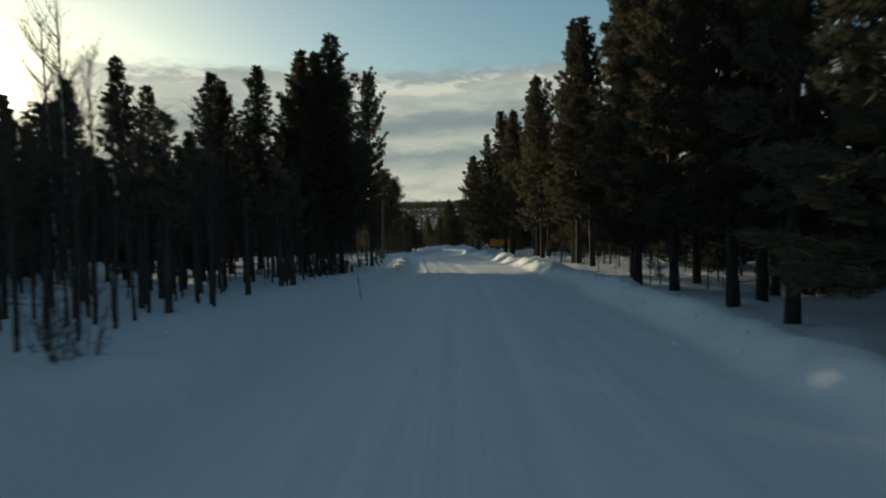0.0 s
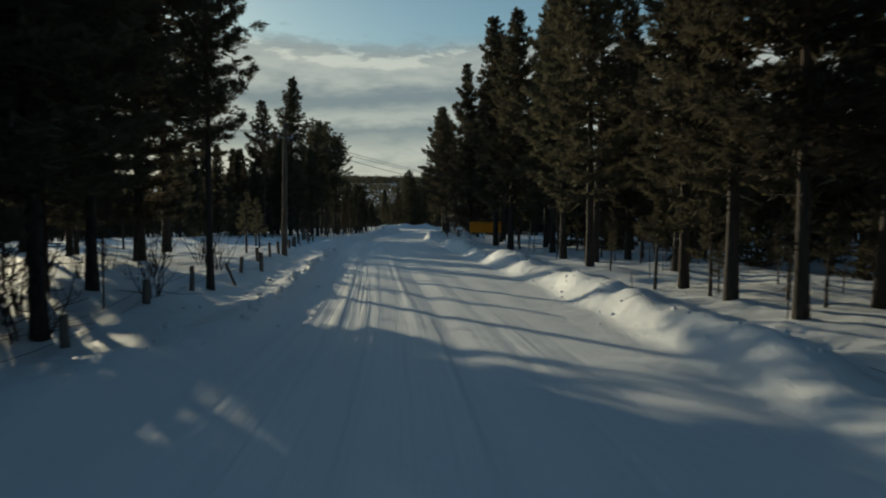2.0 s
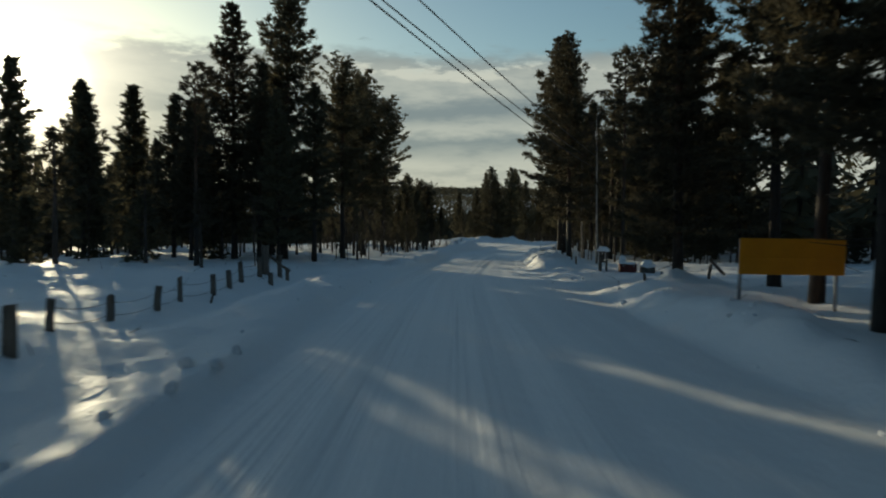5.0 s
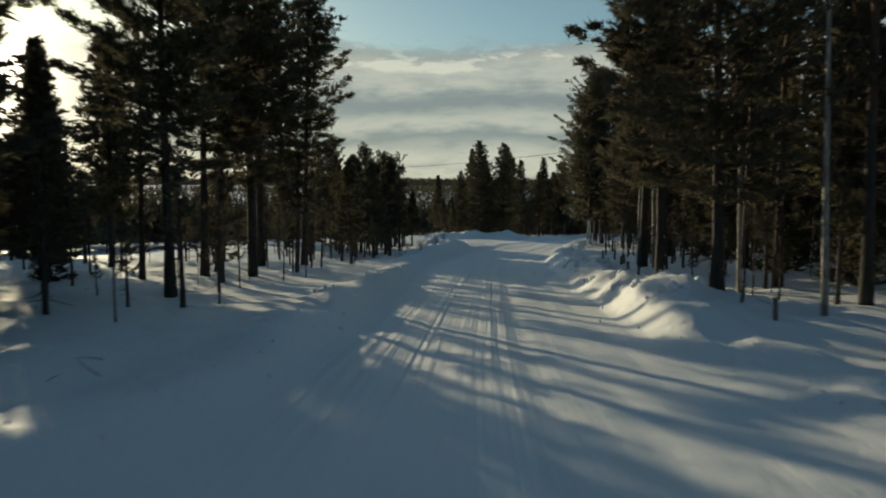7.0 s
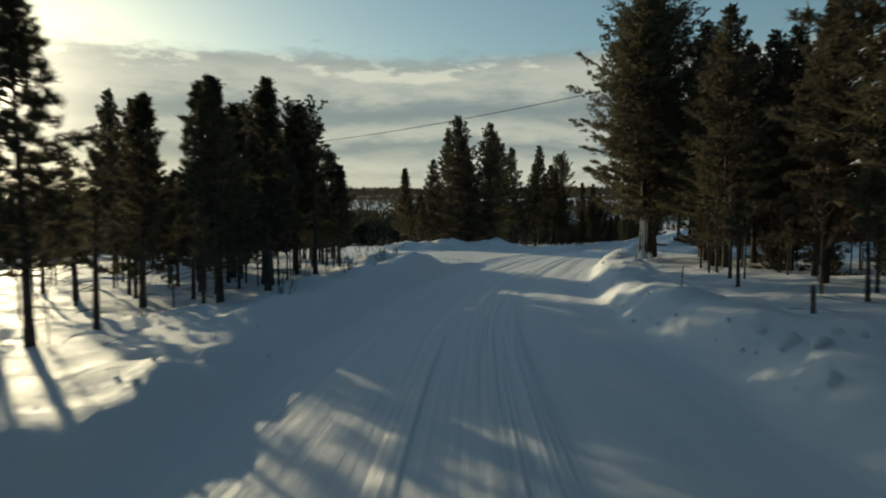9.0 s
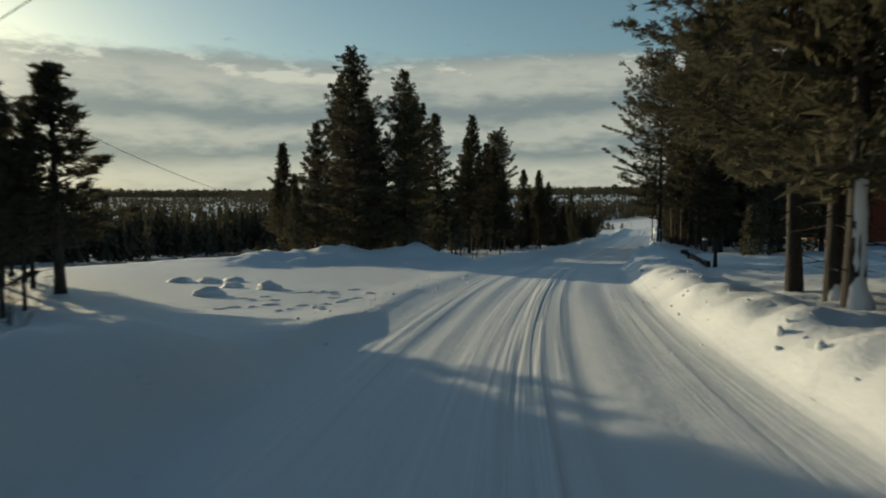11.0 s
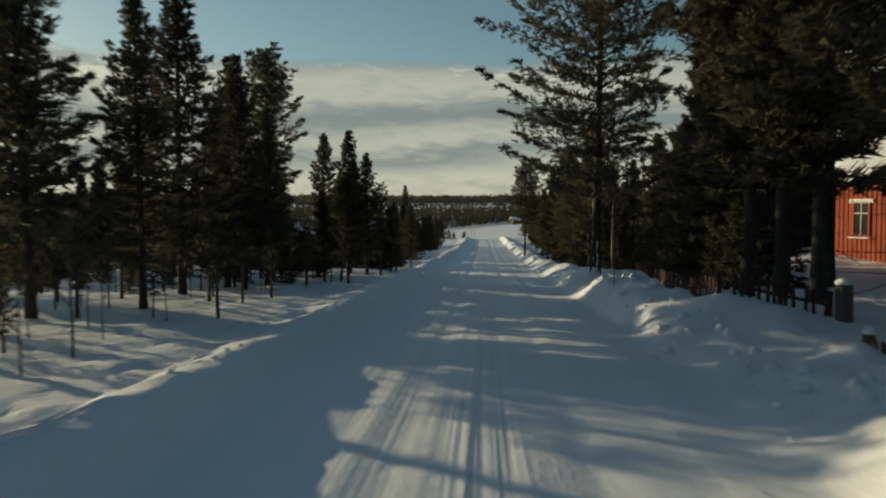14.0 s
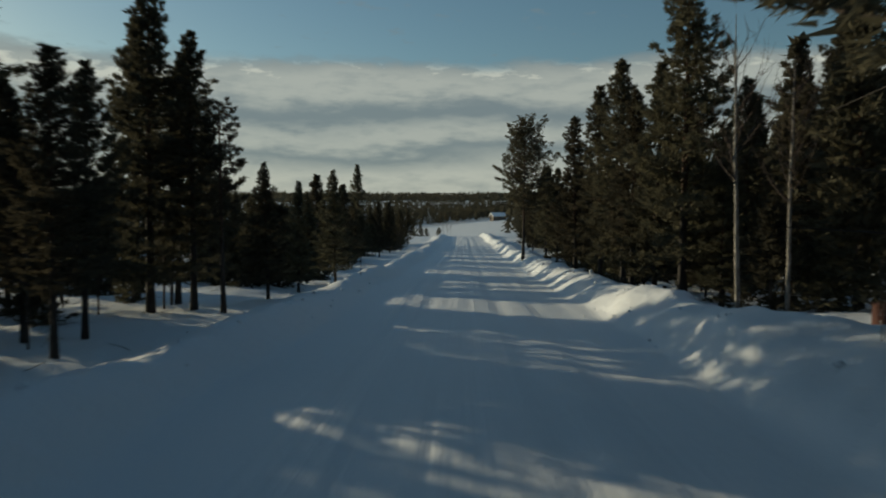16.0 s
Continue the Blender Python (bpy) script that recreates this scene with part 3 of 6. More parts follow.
def build_conifer(name, seed, h, crown_from, reach, shape, bark, needles, label="", whorl=0.46, arms=5, tuft=11, blade=(0.23, 0.019), twigs=7.0, lift=0.0, gap=0.05, stubs=14, core=1.7, limb_tubes=True, uneven=0.32):
    """One conifer: a tapered, slightly bent trunk, limbs in whorls that droop low down and rise towards the top, side twigs, and a tuft of needles at each twig."""
    rs = np.random.RandomState(seed)
    root = new(name)
    tagged(root, label, "tree")
    k = 9
    zz = np.linspace(-0.3, h, k)
    bend = np.cumsum(rs.normal(0, 0.012 * h / 10, (k, 2)), 0) * np.linspace(0, 1, k)[:, None]
    spine = np.c_[bend - bend[0], zz]
    r0 = 0.0088 * h + 0.025
    rad = r0 * np.clip(1 - zz / h, 0, 1) ** 0.75 + 0.012
    rad[0] *= 1.35
    trunk, bare = Batch(), Batch()
    trunk.add(*tube_arrays(spine, rad, 8))
    at = lambda z: np.array([np.interp(z, zz, spine[:, i]) for i in range(3)])
    up = np.array([0, 0, 1.0])
    centres, ways, inner, inner_ways, grow = [], [], [], [], []
    low, high = RISE[shape]
    z, turn = h * crown_from, rs.uniform(0, 6.28)
    one_side = rs.uniform(0, 6.28)
    while z < h - 0.12:
        q = (z - h * crown_from) / (h * (1 - crown_from))
        wide = reach * PROFILES[shape](q) + 0.10
        count = arms if q < 0.85 else max(3, arms - 1)
        turn += 0.9
        for j in range(count):
            az = turn + 6.283 * j / count + rs.normal(0, 0.28)
            ln = wide * rs.uniform(1 - 1.6 * uneven, 1 + 0.6 * uneven) * (1 + 0.12 * math.cos(az - one_side))
            if rs.rand() < gap:
                continue
            slope = radians(low + (high - low) * q ** 1.3 + lift + rs.normal(0, 7))
            out = np.array([math.cos(az), math.sin(az), 0])
            sidew = np.array([-out[1], out[0], 0])
            t3 = np.array([0, 0.5, 1.0])
            base = at(min(h, max(0.1, z + rs.normal(0, 0.10 * whorl))))
            curve = base + np.outer(t3 * ln * math.cos(slope), out) + np.outer(ln * (math.sin(slope) * t3 + 0.26 * t3 * t3), up)
            curve[1:] += rs.normal(0, 0.04 * ln, (2, 3))
            if limb_tubes:
                bare.add(*tube_arrays(curve, np.linspace(0.008 + 0.010 * ln, 0.004, 3), 3))
            m = max(3, int(ln * twigs))
            tt = np.linspace(0.36, 1.0, m) + rs.normal(0, 0.04, m)
            pos = np.stack([np.interp(tt, t3, curve[:, i]) for i in range(3)], 1)
            sign = np.where(np.arange(m) % 2, 1.0, -1.0)
            far = (0.10 + 0.42 * ln * np.clip(1.12 - tt, 0, 1)) * rs.uniform(0.5, 1.25, m)
            tip = pos + (sidew * sign[:, None] * 0.85 + out * 0.5) * far[:, None] + up * (0.10 * far + np.abs(rs.normal(0, 0.035, m)))[:, None]
            way = sidew * sign[:, None] * 0.55 + out * 0.75 + up * (0.28 + 0.5 * math.sin(max(0.0, slope)))
            spray = np.array([[0, 0, 0], [-0.7, 1, 0.1], [-0.7, -1, 0.1]]) * min(0.16, 0.2 * ln)
            end = out * math.cos(slope) + up * (math.sin(slope) + 0.35)
            centres += [tip, 0.5 * (tip + pos) + up * 0.03, curve[2] + spray @ np.array([out, sidew, up])]
            ways += [way, way * [1, 1, 0.7], end + np.array([[0.0], [0.5], [-0.5]]) * sidew]
            grow.append(np.full(2 * m + 3, 1 - 0.45 * q * q))
            # broad inner sprays that close the crown round the trunk
            m = max(2, int(ln * 6 * core))
            tt = rs.uniform(0.05, 0.72, m)
            pos = np.stack([np.interp(tt, t3, curve[:, i]) for i in range(3)], 1)
            off = rs.normal(0, 0.17, m) * ln
            inner.append(pos + sidew * off[:, None] + rs.normal(0, 0.05, (m, 3)))
            inner_ways.append(out * 0.9 + sidew * (np.sign(off) * rs.uniform(0.2, 0.9, m))[:, None] + up * 0.1)
        z += whorl * (1 - 0.5 * q) * rs.uniform(0.75, 1.25)
    top = at(h - 0.1)
    centres.append(top + np.array([[0, 0, 0.05], [0.03, 0, -0.1], [-0.03, 0.02, -0.2]]))
    ways.append(np.tile(up, (3, 1)))
    grow.append(np.full(3, 0.6))
    for i in range(stubs):      # dead lower limbs
        zd = h * crown_from * rs.uniform(0.25, 1.0)
        a, ln = rs.uniform(0, 6.28), rs.uniform(0.25, 0.9) * (0.6 + h / 20)
        b = at(zd)
        tip2 = b + np.array([math.cos(a), math.sin(a), rs.uniform(-0.4, 0.1)]) * ln
        bare.add(*tube_arrays(np.array([b, (b + tip2) / 2 + rs.normal(0, 0.03, 3), tip2]), [0.014, 0.008, 0.004], 3))
    mesh_from("trunk", *trunk.arrays(), bark, root, True)
    if limb_tubes or stubs:
        tagged(mesh_from("branching", *bare.arrays(), bark, root, True), kind="stuff")
    v, f = blades(rs, np.concatenate(centres), np.concatenate(ways), tuft, *blade, grow=np.concatenate(grow))
    v2, f2 = blades(rs, np.concatenate(inner), np.concatenate(inner_ways), 2, blade[0] * 1.5, blade[1] * 2.6, 0.5)
    mesh_from("crown", np.concatenate([v, v2]), np.concatenate([f, f2 + len(v)]), needles, root)
    return root


def build_birch(name, seed, h, bark, label, spread=0.16, limbs=26):
    """A leafless broadleaf: pale stem, steep limbs and fine twigs."""
    rs = np.random.RandomState(seed)
    root = new(name)
    tagged(root, label, "tree")
    k = 8
    zz = np.linspace(-0.3, h, k)
    bend = np.cumsum(rs.normal(0, 0.02 * h / 8, (k, 2)), 0)
    spine = np.c_[bend - bend[0], zz]
    stem, fine = Batch(), Batch()
    stem.add(*tube_arrays(spine, 0.008 * h * np.clip(1 - zz / h, 0, 1) ** 0.8 + 0.008, 6))
    at = lambda z: np.array([np.interp(z, zz, spine[:, i]) for i in range(3)])
    for i in range(limbs):
        q = rs.uniform(0.32, 0.97)
        a, ln = rs.uniform(0, 6.28), h * spread * (1.15 - q) * rs.uniform(0.8, 1.6) + 0.25
        b = at(h * q)
        out = np.array([math.cos(a), math.sin(a), 0])
        t = np.linspace(0, 1, 5)[:, None]
        c = b + out * ln * t * (1 - 0.25 * t) + np.array([0, 0, 1]) * ln * (0.9 * t + 0.3 * t * t)
        fine.add(*tube_arrays(c, np.linspace(0.014 + 0.004 * ln, 0.004, 5), 3))
        for _ in range(7):
            j = rs.randint(1, 5)
            d = out * rs.uniform(-0.2, 0.9) + rs.normal(0, 0.45, 3) + np.array([0, 0, 0.8])
            e = c[j] + d * ln * rs.uniform(0.2, 0.5)
            fine.add(*tube_arrays(np.array([c[j], (c[j] + e) / 2 + rs.normal(0, 0.03, 3), e]), [0.006, 0.004, 0.0025], 3))
    mesh_from("trunk", *stem.arrays(), bark, root, True)
    mesh_from("crown", *fine.arrays(), TWIG, root)
    return root


def build_shrub(name, seed, h, stems, label):
    """A bare shrub: many stems out of one foot, each with the twigs that fork from it."""
    rs = np.random.RandomState(seed)
    root = new(name)
    tagged(root, label, "shrub")
    for _ in range(stems):
        b = Batch()
        a, lean = rs.uniform(0, 6.28), rs.uniform(0.05, 0.6)
        ln = h * rs.uniform(0.5, 1.1)
        t = np.linspace(0, 1, 5)[:, None]
        way = np.array([math.cos(a) * lean, math.sin(a) * lean, 1.0])
        foot = np.array([math.cos(a), math.sin(a), 0]) * rs.uniform(0, 0.12) + np.array([0, 0, -0.15])
        c = foot + way * ln * t + rs.normal(0, 0.05 * h, (5, 3)) * t
        b.add(*tube_arrays(c, np.linspace(0.012, 0.003, 5), 3))
        for _ in range(5):
            j = rs.randint(1, 5)
            e = c[j] + (way + rs.normal(0, 0.7, 3)) * ln * rs.uniform(0.12, 0.35)
            b.add(*tube_arrays(np.array([c[j], (c[j] + e) / 2 + rs.normal(0, 0.02, 3), e]), [0.006, 0.004, 0.002], 3))
        mesh_from("stem", *b.arrays(), TWIG, root)
    return root


# one of each kind is built, at 10 m (young ones at 5 m), then copied over the woods
PINE_LABEL = "tall dark Scots pine with a bare lower trunk, standing in snow"
CONE_LABEL = "dense conical conifer with branches almost down to the snow"
YOUNG_LABEL = "young pine with upswept branches standing in snow"
SAPLING_LABEL = "thin pine sapling with a sparse crown in the snow"
THIN_LABEL = "slender pine with a thin trunk and a small crown"
BIRCH_LABEL = "leafless birch with a pale thin trunk in snow"
BACK_LABEL = "dark pine in the depth of the wood"

PINES = [build_conifer("pine_tree", 20 + i, 10.0, c, r, "column", PINE_BARK, NEEDLE, label=PINE_LABEL) for i, (c, r) in enumerate(((0.2, 1.75), (0.16, 1.9), (0.26, 1.7), (0.13, 1.55), (0.22, 2.0)))]
CONES = [build_conifer("conifer_tree", 40 + i, 10.0, c, r, "cone", PINE_BARK, NEEDLE_SPRUCE, label=CONE_LABEL, stubs=6) for i, (c, r) in enumerate(((0.10, 1.95), (0.12, 1.8), (0.15, 2.1)))]
BROAD = [build_conifer("broad_conifer", 46 + i, 10.0, c, r, "column", PINE_BARK, NEEDLE_SPRUCE, tuft=9, label="broad conical conifer with low sweeping branches over the snow", stubs=4, uneven=0.28) for i, (c, r) in enumerate(((0.10, 2.6), (0.12, 2.3)))]
FOOT = [build_conifer("bare_footed_conifer", 48 + i, 10.0, c, r, "cone", PINE_BARK, NEEDLE_SPRUCE, tuft=9, label="broad conical conifer with a bare foot in the snow", stubs=12) for i, (c, r) in enumerate(((0.16, 2.3), (0.18, 2.1)))]
OLD = [build_conifer("old_pine", 50 + i, 13.0, c, r, "round", PINE_BARK, NEEDLE, arms=6, tuft=12, twigs=7.5, blade=(0.20, 0.014), core=1.6, label="old broad-crowned Scots pine overhanging the snowy road", gap=0.03) for i, (c, r) in enumerate(((0.2, 3.1), (0.18, 2.9)))]
SPREAD = [build_conifer("spreading_pine", 53 + i, 12.0, c, r, "column", PINE_BARK, NEEDLE, tuft=9, label="broad-crowned Scots pine beside the yard, standing in snow", uneven=0.3) for i, (c, r) in enumerate(((0.18, 3.0), (0.2, 2.7)))]
NARROW = [build_conifer("bare_trunked_pine", 57 + i, 11.0, c, r, "round", PINE_BARK, NEEDLE, label="tall Scots pine with a long bare trunk and narrow crown", gap=0.14, stubs=22, uneven=0.3) for i, (c, r) in enumerate(((0.27, 1.8), (0.33, 1.6)))]
HIGH = [build_conifer("high_pine", 56, 12.5, 0.36, 2.8, "round", PINE_BARK, NEEDLE, tuft=10, label="tall Scots pine with a high broad crown, standing in snow", gap=0.06)]
YOUNG = [build_conifer("young_pine", 60 + i, 5.0, c, r, "cone", THIN_BARK, NEEDLE, whorl=0.36, blade=(0.20, 0.018), lift=22, core=0.6, label=YOUNG_LABEL, stubs=8, uneven=0.3) for i, (c, r) in enumerate(((0.22, 1.0), (0.3, 0.85), (0.16, 1.1)))]
SLIM = [build_conifer("slim_pine", 80 + i, 9.0, c, r, "round", PINE_BARK, NEEDLE, label=THIN_LABEL, gap=0.3, stubs=20, core=0.6, arms=4) for i, (c, r) in enumerate(((0.5, 0.95), (0.42, 1.05), (0.55, 1.0)))]
SAPLINGS = [build_conifer("pine_sapling", 100 + i, 3.0, c, r, "cone", THIN_BARK, NEEDLE, whorl=0.3, arms=4, tuft=6, blade=(0.15, 0.016), lift=20, core=0.3, label=SAPLING_LABEL, stubs=9, gap=0.3) for i, (c, r) in enumerate(((0.45, 0.4), (0.35, 0.5), (0.55, 0.35)))]
BACK = [build_conifer("wood_pine", 120 + i, 10.0, c, r, sh, PINE_BARK, NEEDLE, tuft=4, twigs=3.5, blade=(0.36, 0.045), limb_tubes=False, core=0.8, label=BACK_LABEL, stubs=4) for i, (c, r, sh) in enumerate(((0.16, 1.9, "cone"), (0.1, 2.0, "cone"), (0.22, 1.8, "column")))]
SCRUB = [build_conifer("low_conifer", 170 + i, 3.0, 0.03, r, "cone", THIN_BARK, NEEDLE_SPRUCE, whorl=0.34, tuft=4, twigs=4.5, blade=(0.26, 0.03), limb_tubes=False, core=0.8, label="low dense young conifer in the shade of the wood", stubs=0) for i, r in enumerate((0.9, 1.1))]
SPRUCES = [build_conifer("young_spruce", 180 + i, 3.0, 0.05, r, "cone", THIN_BARK, NEEDLE_SPRUCE, whorl=0.34, tuft=4, twigs=4.5, blade=(0.25, 0.03), limb_tubes=False, core=0.8, label="bushy young spruce growing under the taller trees", stubs=0) for i, r in enumerate((1.0, 1.25))]
BIRCHES = [build_birch("birch_tree", 140 + i, 7.0, BIRCH_BARK, BIRCH_LABEL) for i in range(2)]
THICKET = [build_birch("young_birch", 150 + i, 4.5, TWIG, "thin leafless young birch with fine twigs in snow", 0.13, 16) for i in range(2)]
SHRUBS = [build_shrub("bare_shrub", 160 + i, 1.1, 9, "low bare shrub sticking out of the snow") for i in range(2)]
KINDS = {"P": (PINES, 10.0), "C": (CONES, 10.0), "G": (BROAD, 10.0), "A": (FOOT, 10.0), "W": (OLD, 13.0), "X": (SPREAD, 12.0), "N": (NARROW, 11.0), "V": (HIGH, 12.5), "Y": (YOUNG, 5.0), "T": (SLIM, 9.0), "S": (SAPLINGS, 3.0), "K": (BACK, 10.0), "B": (BIRCHES, 7.0), "H": (THICKET, 4.5), "D": (SCRUB, 3.0), "E": (SPRUCES, 3.0), "U": (SHRUBS, 1.1)}
planted = []
SNOWY = []
fresh = {id(o): True for k in KINDS.values() for o in k[0]}


def plant(kind, s, u, h, lean=0.0, girth=1.0, group=""):
    """Sets one tree: the first of a model is the model itself, the others are copies."""
    models, size = KINDS[kind]
    rw = random.Random(round(s * 100) * 7919 + round(u * 100))
    ob = next((o for o in models if id(o) in fresh), None) or models[rw.randrange(len(models))]
    k = h / size
    at = place(s, u)
    m = Matrix.Translation(at) @ pose(0, 0, 0, lean, rw.uniform(-1.5, 1.5), 0) @ pose(0, 0, 0, 0, 0, rw.uniform(0, 360)) @ Matrix.Diagonal((k * girth, k * girth, k, 1))
    if fresh.pop(id(ob), False):
        ob.matrix_basis = m
    else:
        ob = copy_thing(ob, m @ Matrix.Diagonal((*(1 / c for c in ob.scale), 1)))
    if group:
        tagged(ob, group=group)
    planted.append((s, u))
    return ob


def plant_all(rows, group, girth=1.0):
    for kind, s, u, h in rows:
        plant(kind, s, u, h, girth=girth, group=group)


# trees that stand out by themselves: kind, metres along, metres to the right, height
plant_all((("P", 13.6, 6.4, 12.0), ("P", 16.2, 6.3, 12.5), ("P", 17.9, 7.7, 12.0), ("P", 23.6, 6.1, 12.5), ("P", 24.8, 8.5, 12.0), ("P", 30.5, 7.8, 13.0),
           ("P", 34.9, 7.1, 12.0), ("P", 37.0, 6.9, 12.5), ("P", 43.5, 8.6, 12.0), ("P", 45.3, 6.5, 11.5), ("T", 47.0, 7.2, 11.5)), "pines beside the road", 0.86)
plant_all((("P", 51.5, 7.3, 12.7), ("P", 55.3, 7.8, 12.0), ("P", 59.6, 8.5, 12.0), ("P", 61.8, 6.2, 12.2), ("N", 65.5, 7.1, 12.0), ("P", 70.1, 5.8, 11.5),
           ("P", 69.2, 7.9, 12.5), ("C", 73.0, 6.6, 10.0), ("X", 87.6, 4.9, 11.0), ("T", 86.8, 7.4, 10.0)), "pines beside the road", 0.9)
plant_all((("P", 96.2, 5.2, 11.0), ("P", 103.0, 7.6, 10.5), ("P", 136.2, 4.9, 4.3), ("X", 122.2, 7.4, 8.6), ("X", 125.0, 9.6, 9.2), ("X", 127.6, 8.8, 9.0), ("X", 129.8, 10.6, 9.0), ("X", 118.0, 7.0, 8.4), ("X", 120.4, 10.8, 9.0), ("P", 119.0, 9.2, 8.0), ("P", 121.0, 7.0, 8.0), ("P", 123.4, 8.8, 8.4), ("P", 125.6, 7.2, 8.4), ("P", 126.4, 10.4, 9.0), ("C", 150.0, 10.9, 8.2), ("D", 146.4, 7.5, 2.0), ("D", 149.0, 8.7, 2.6), ("D", 151.4, 10.2, 2.8), ("X", 128.2, 7.2, 10.5), ("N", 153.7, 6.8, 13.0), ("N", 156.2, 6.8, 13.0), ("P", 159.9, 5.6, 12.0), ("P", 159.3, 6.1, 12.0), ("P", 158.6, 6.5, 12.0)), "pines beside the road")
plant_all((("P", 167.4, 7.6, 11.5), ("P", 167.1, 8.4, 11.5), ("P", 167.3, 9.4, 11.5), ("V", 166.5, 10.5, 12.0), ("C", 165.4, 7.3, 9.0), ("C", 168.6, 7.4, 9.0), ("C", 170.9, 7.9, 8.0), ("D", 163.6, 6.8, 2.6), ("D", 164.8, 6.6, 2.2), ("D", 166.6, 6.7, 2.8), ("D", 168.0, 6.6, 2.4), ("D", 169.8, 6.9, 2.6), ("D", 171.4, 7.2, 2.4), ("G", 157.0, 10.2, 9.2), ("G", 166.6, 15.6, 8.0), ("G", 165.2, 15.0, 8.0), ("C", 163.0, 13.2, 7.0), ("P", 181.0, 5.4, 8.2), ("C", 183.5, 5.4, 6.6), ("P", 184.5, 5.0, 6.0),
           ("P", 186.4, 5.2, 7.4), ("P", 188.6, 4.9, 7.0), ("P", 193.0, 4.7, 6.6), ("V", 200.8, 3.2, 7.2), ("P", 201.0, 5.0, 5.4), ("P", 206.0, 5.0, 5.6), ("C", 181.0, 6.4, 4.3)), "pines beside the road")
plant_all((("B", 22.0, -12.0, 9.0), ("P", 27.0, -12.5, 8.4), ("B", 25.0, -14.0, 9.5), ("P", 33.0, -6.8, 10.1), ("P", 32.0, -5.4, 10.6), ("P", 40.0, -13.0, 10.5), ("P", 41.0, -16.7, 10.2), ("P", 30.9, -5.6, 9.5),
           ("P", 33.4, -5.1, 9.5), ("P", 36.2, -6.4, 9.5), ("P", 37.6, -6.0, 9.0), ("P", 34.6, -7.2, 10.0), ("P", 39.0, -7.6, 9.4), ("P", 35.6, -9.4, 10.0)), "trees on the sunny side")
# P at 86.3 and 84.6 are added as sun blockers for the verge near 77 m
plant_all((("P", 82.7, -8.2, 13.0), ("N", 88.5, -6.9, 10.4), ("P", 82.0, -10.2, 11.0), ("P", 79.8, -8.3, 8.0), ("T", 74.0, -8.4, 6.4), ("P", 79.4, -5.9, 7.0), ("N", 93.8, -8.3, 10.2), ("P", 86.3, -10.0, 9.0), ("P", 84.6, -9.0, 9.0),
           ("N", 94.9, -7.2, 11.0), ("N", 98.7, -8.2, 11.5), ("N", 100.6, -7.1, 10.5)), "trees on the sunny side")
plant_all((("Y", 101.5, -5.4, 4.2), ("Y", 110.4, -5.6, 5.2), ("Y", 108.6, -6.0, 5.0), ("Y", 112.5, -6.4, 5.0), ("T", 117.4, -7.0, 6.2),
           ("Y", 118.3, -8.2, 5.2), ("N", 121.6, -9.8, 6.8), ("Y", 124.6, -10.0, 3.9), ("Y", 125.8, -10.4, 3.4), ("Y", 127.0, -11.4, 4.4), ("Y", 128.6, -13.2, 4.8), ("S", 122.8, -8.6, 2.2), ("S", 124.2, -9.0, 2.4), ("S", 125.4, -9.6, 2.0), ("S", 126.6, -10.2, 2.3), ("P", 130.8, -13.8, 5.2), ("Y", 131.2, -15.2, 4.8), ("P", 132.2, -18.2, 6.0), ("N", 133.3, -20.2, 9.4), ("N", 134.6, -22.4, 8.6), ("P", 131.6, -18.6, 6.4), ("Y", 118.2, -6.4, 3.6), ("P", 120.2, -12.6, 6.4), ("P", 118.8, -11.6, 5.8), ("N", 117.6, -7.8, 6.2), ("Y", 111.6, -8.0, 5.6), ("Y", 114.6, -7.6, 5.4), ("Y", 116.0, -9.4, 5.8), ("Y", 108.0, -7.5, 4.6), ("N", 120.0, -10.2, 7.0), ("T", 122.0, -9.2, 6.4)), "young pines by the ditch")
# the three K at 177-180 m are added to keep sun off the right bank
plant_all((("G", 146.0, -10.3, 10.0), ("P", 150.4, -13.0, 9.8), ("G", 149.0, -14.0, 7.2), ("Y", 145.4, -13.2, 3.6), ("Y", 146.6, -14.0, 4.2), ("Y", 147.2, -15.2, 4.0), ("G", 153.2, -10.5, 10.8), ("K", 154.2, -13.2, 9.5), ("K", 152.8, -12.4, 9.0), ("A", 166.7, -9.8, 10.2), ("N", 176.6, -9.8, 10.4), ("K", 179.2, -10.2, 5.2), ("K", 177.4, -10.6, 5.4), ("K", 180.2, -13.4, 6.2), ("P", 182.5, -8.8, 7.5), ("C", 178.4, -6.6, 7.0), ("A", 160.0, -10.5, 9.5), ("P", 163.0, -13.5, 11.5), ("N", 156.4, -10.8, 9.8),
           ("C", 172.0, -8.6, 7.0), ("P", 175.2, -6.3, 4.6), ("A", 168.6, -8.4, 8.0), ("A", 170.8, -9.8, 8.8), ("C", 172.8, -11.0, 7.5), ("P", 162.4, -9.0, 8.0), ("P", 173.1, -5.6, 4.2), ("T", 178.3, -5.0, 4.4), ("P", 180.6, -6.9, 5.8), ("P", 174.5, -6.9, 3.9)), "trees past the turning")
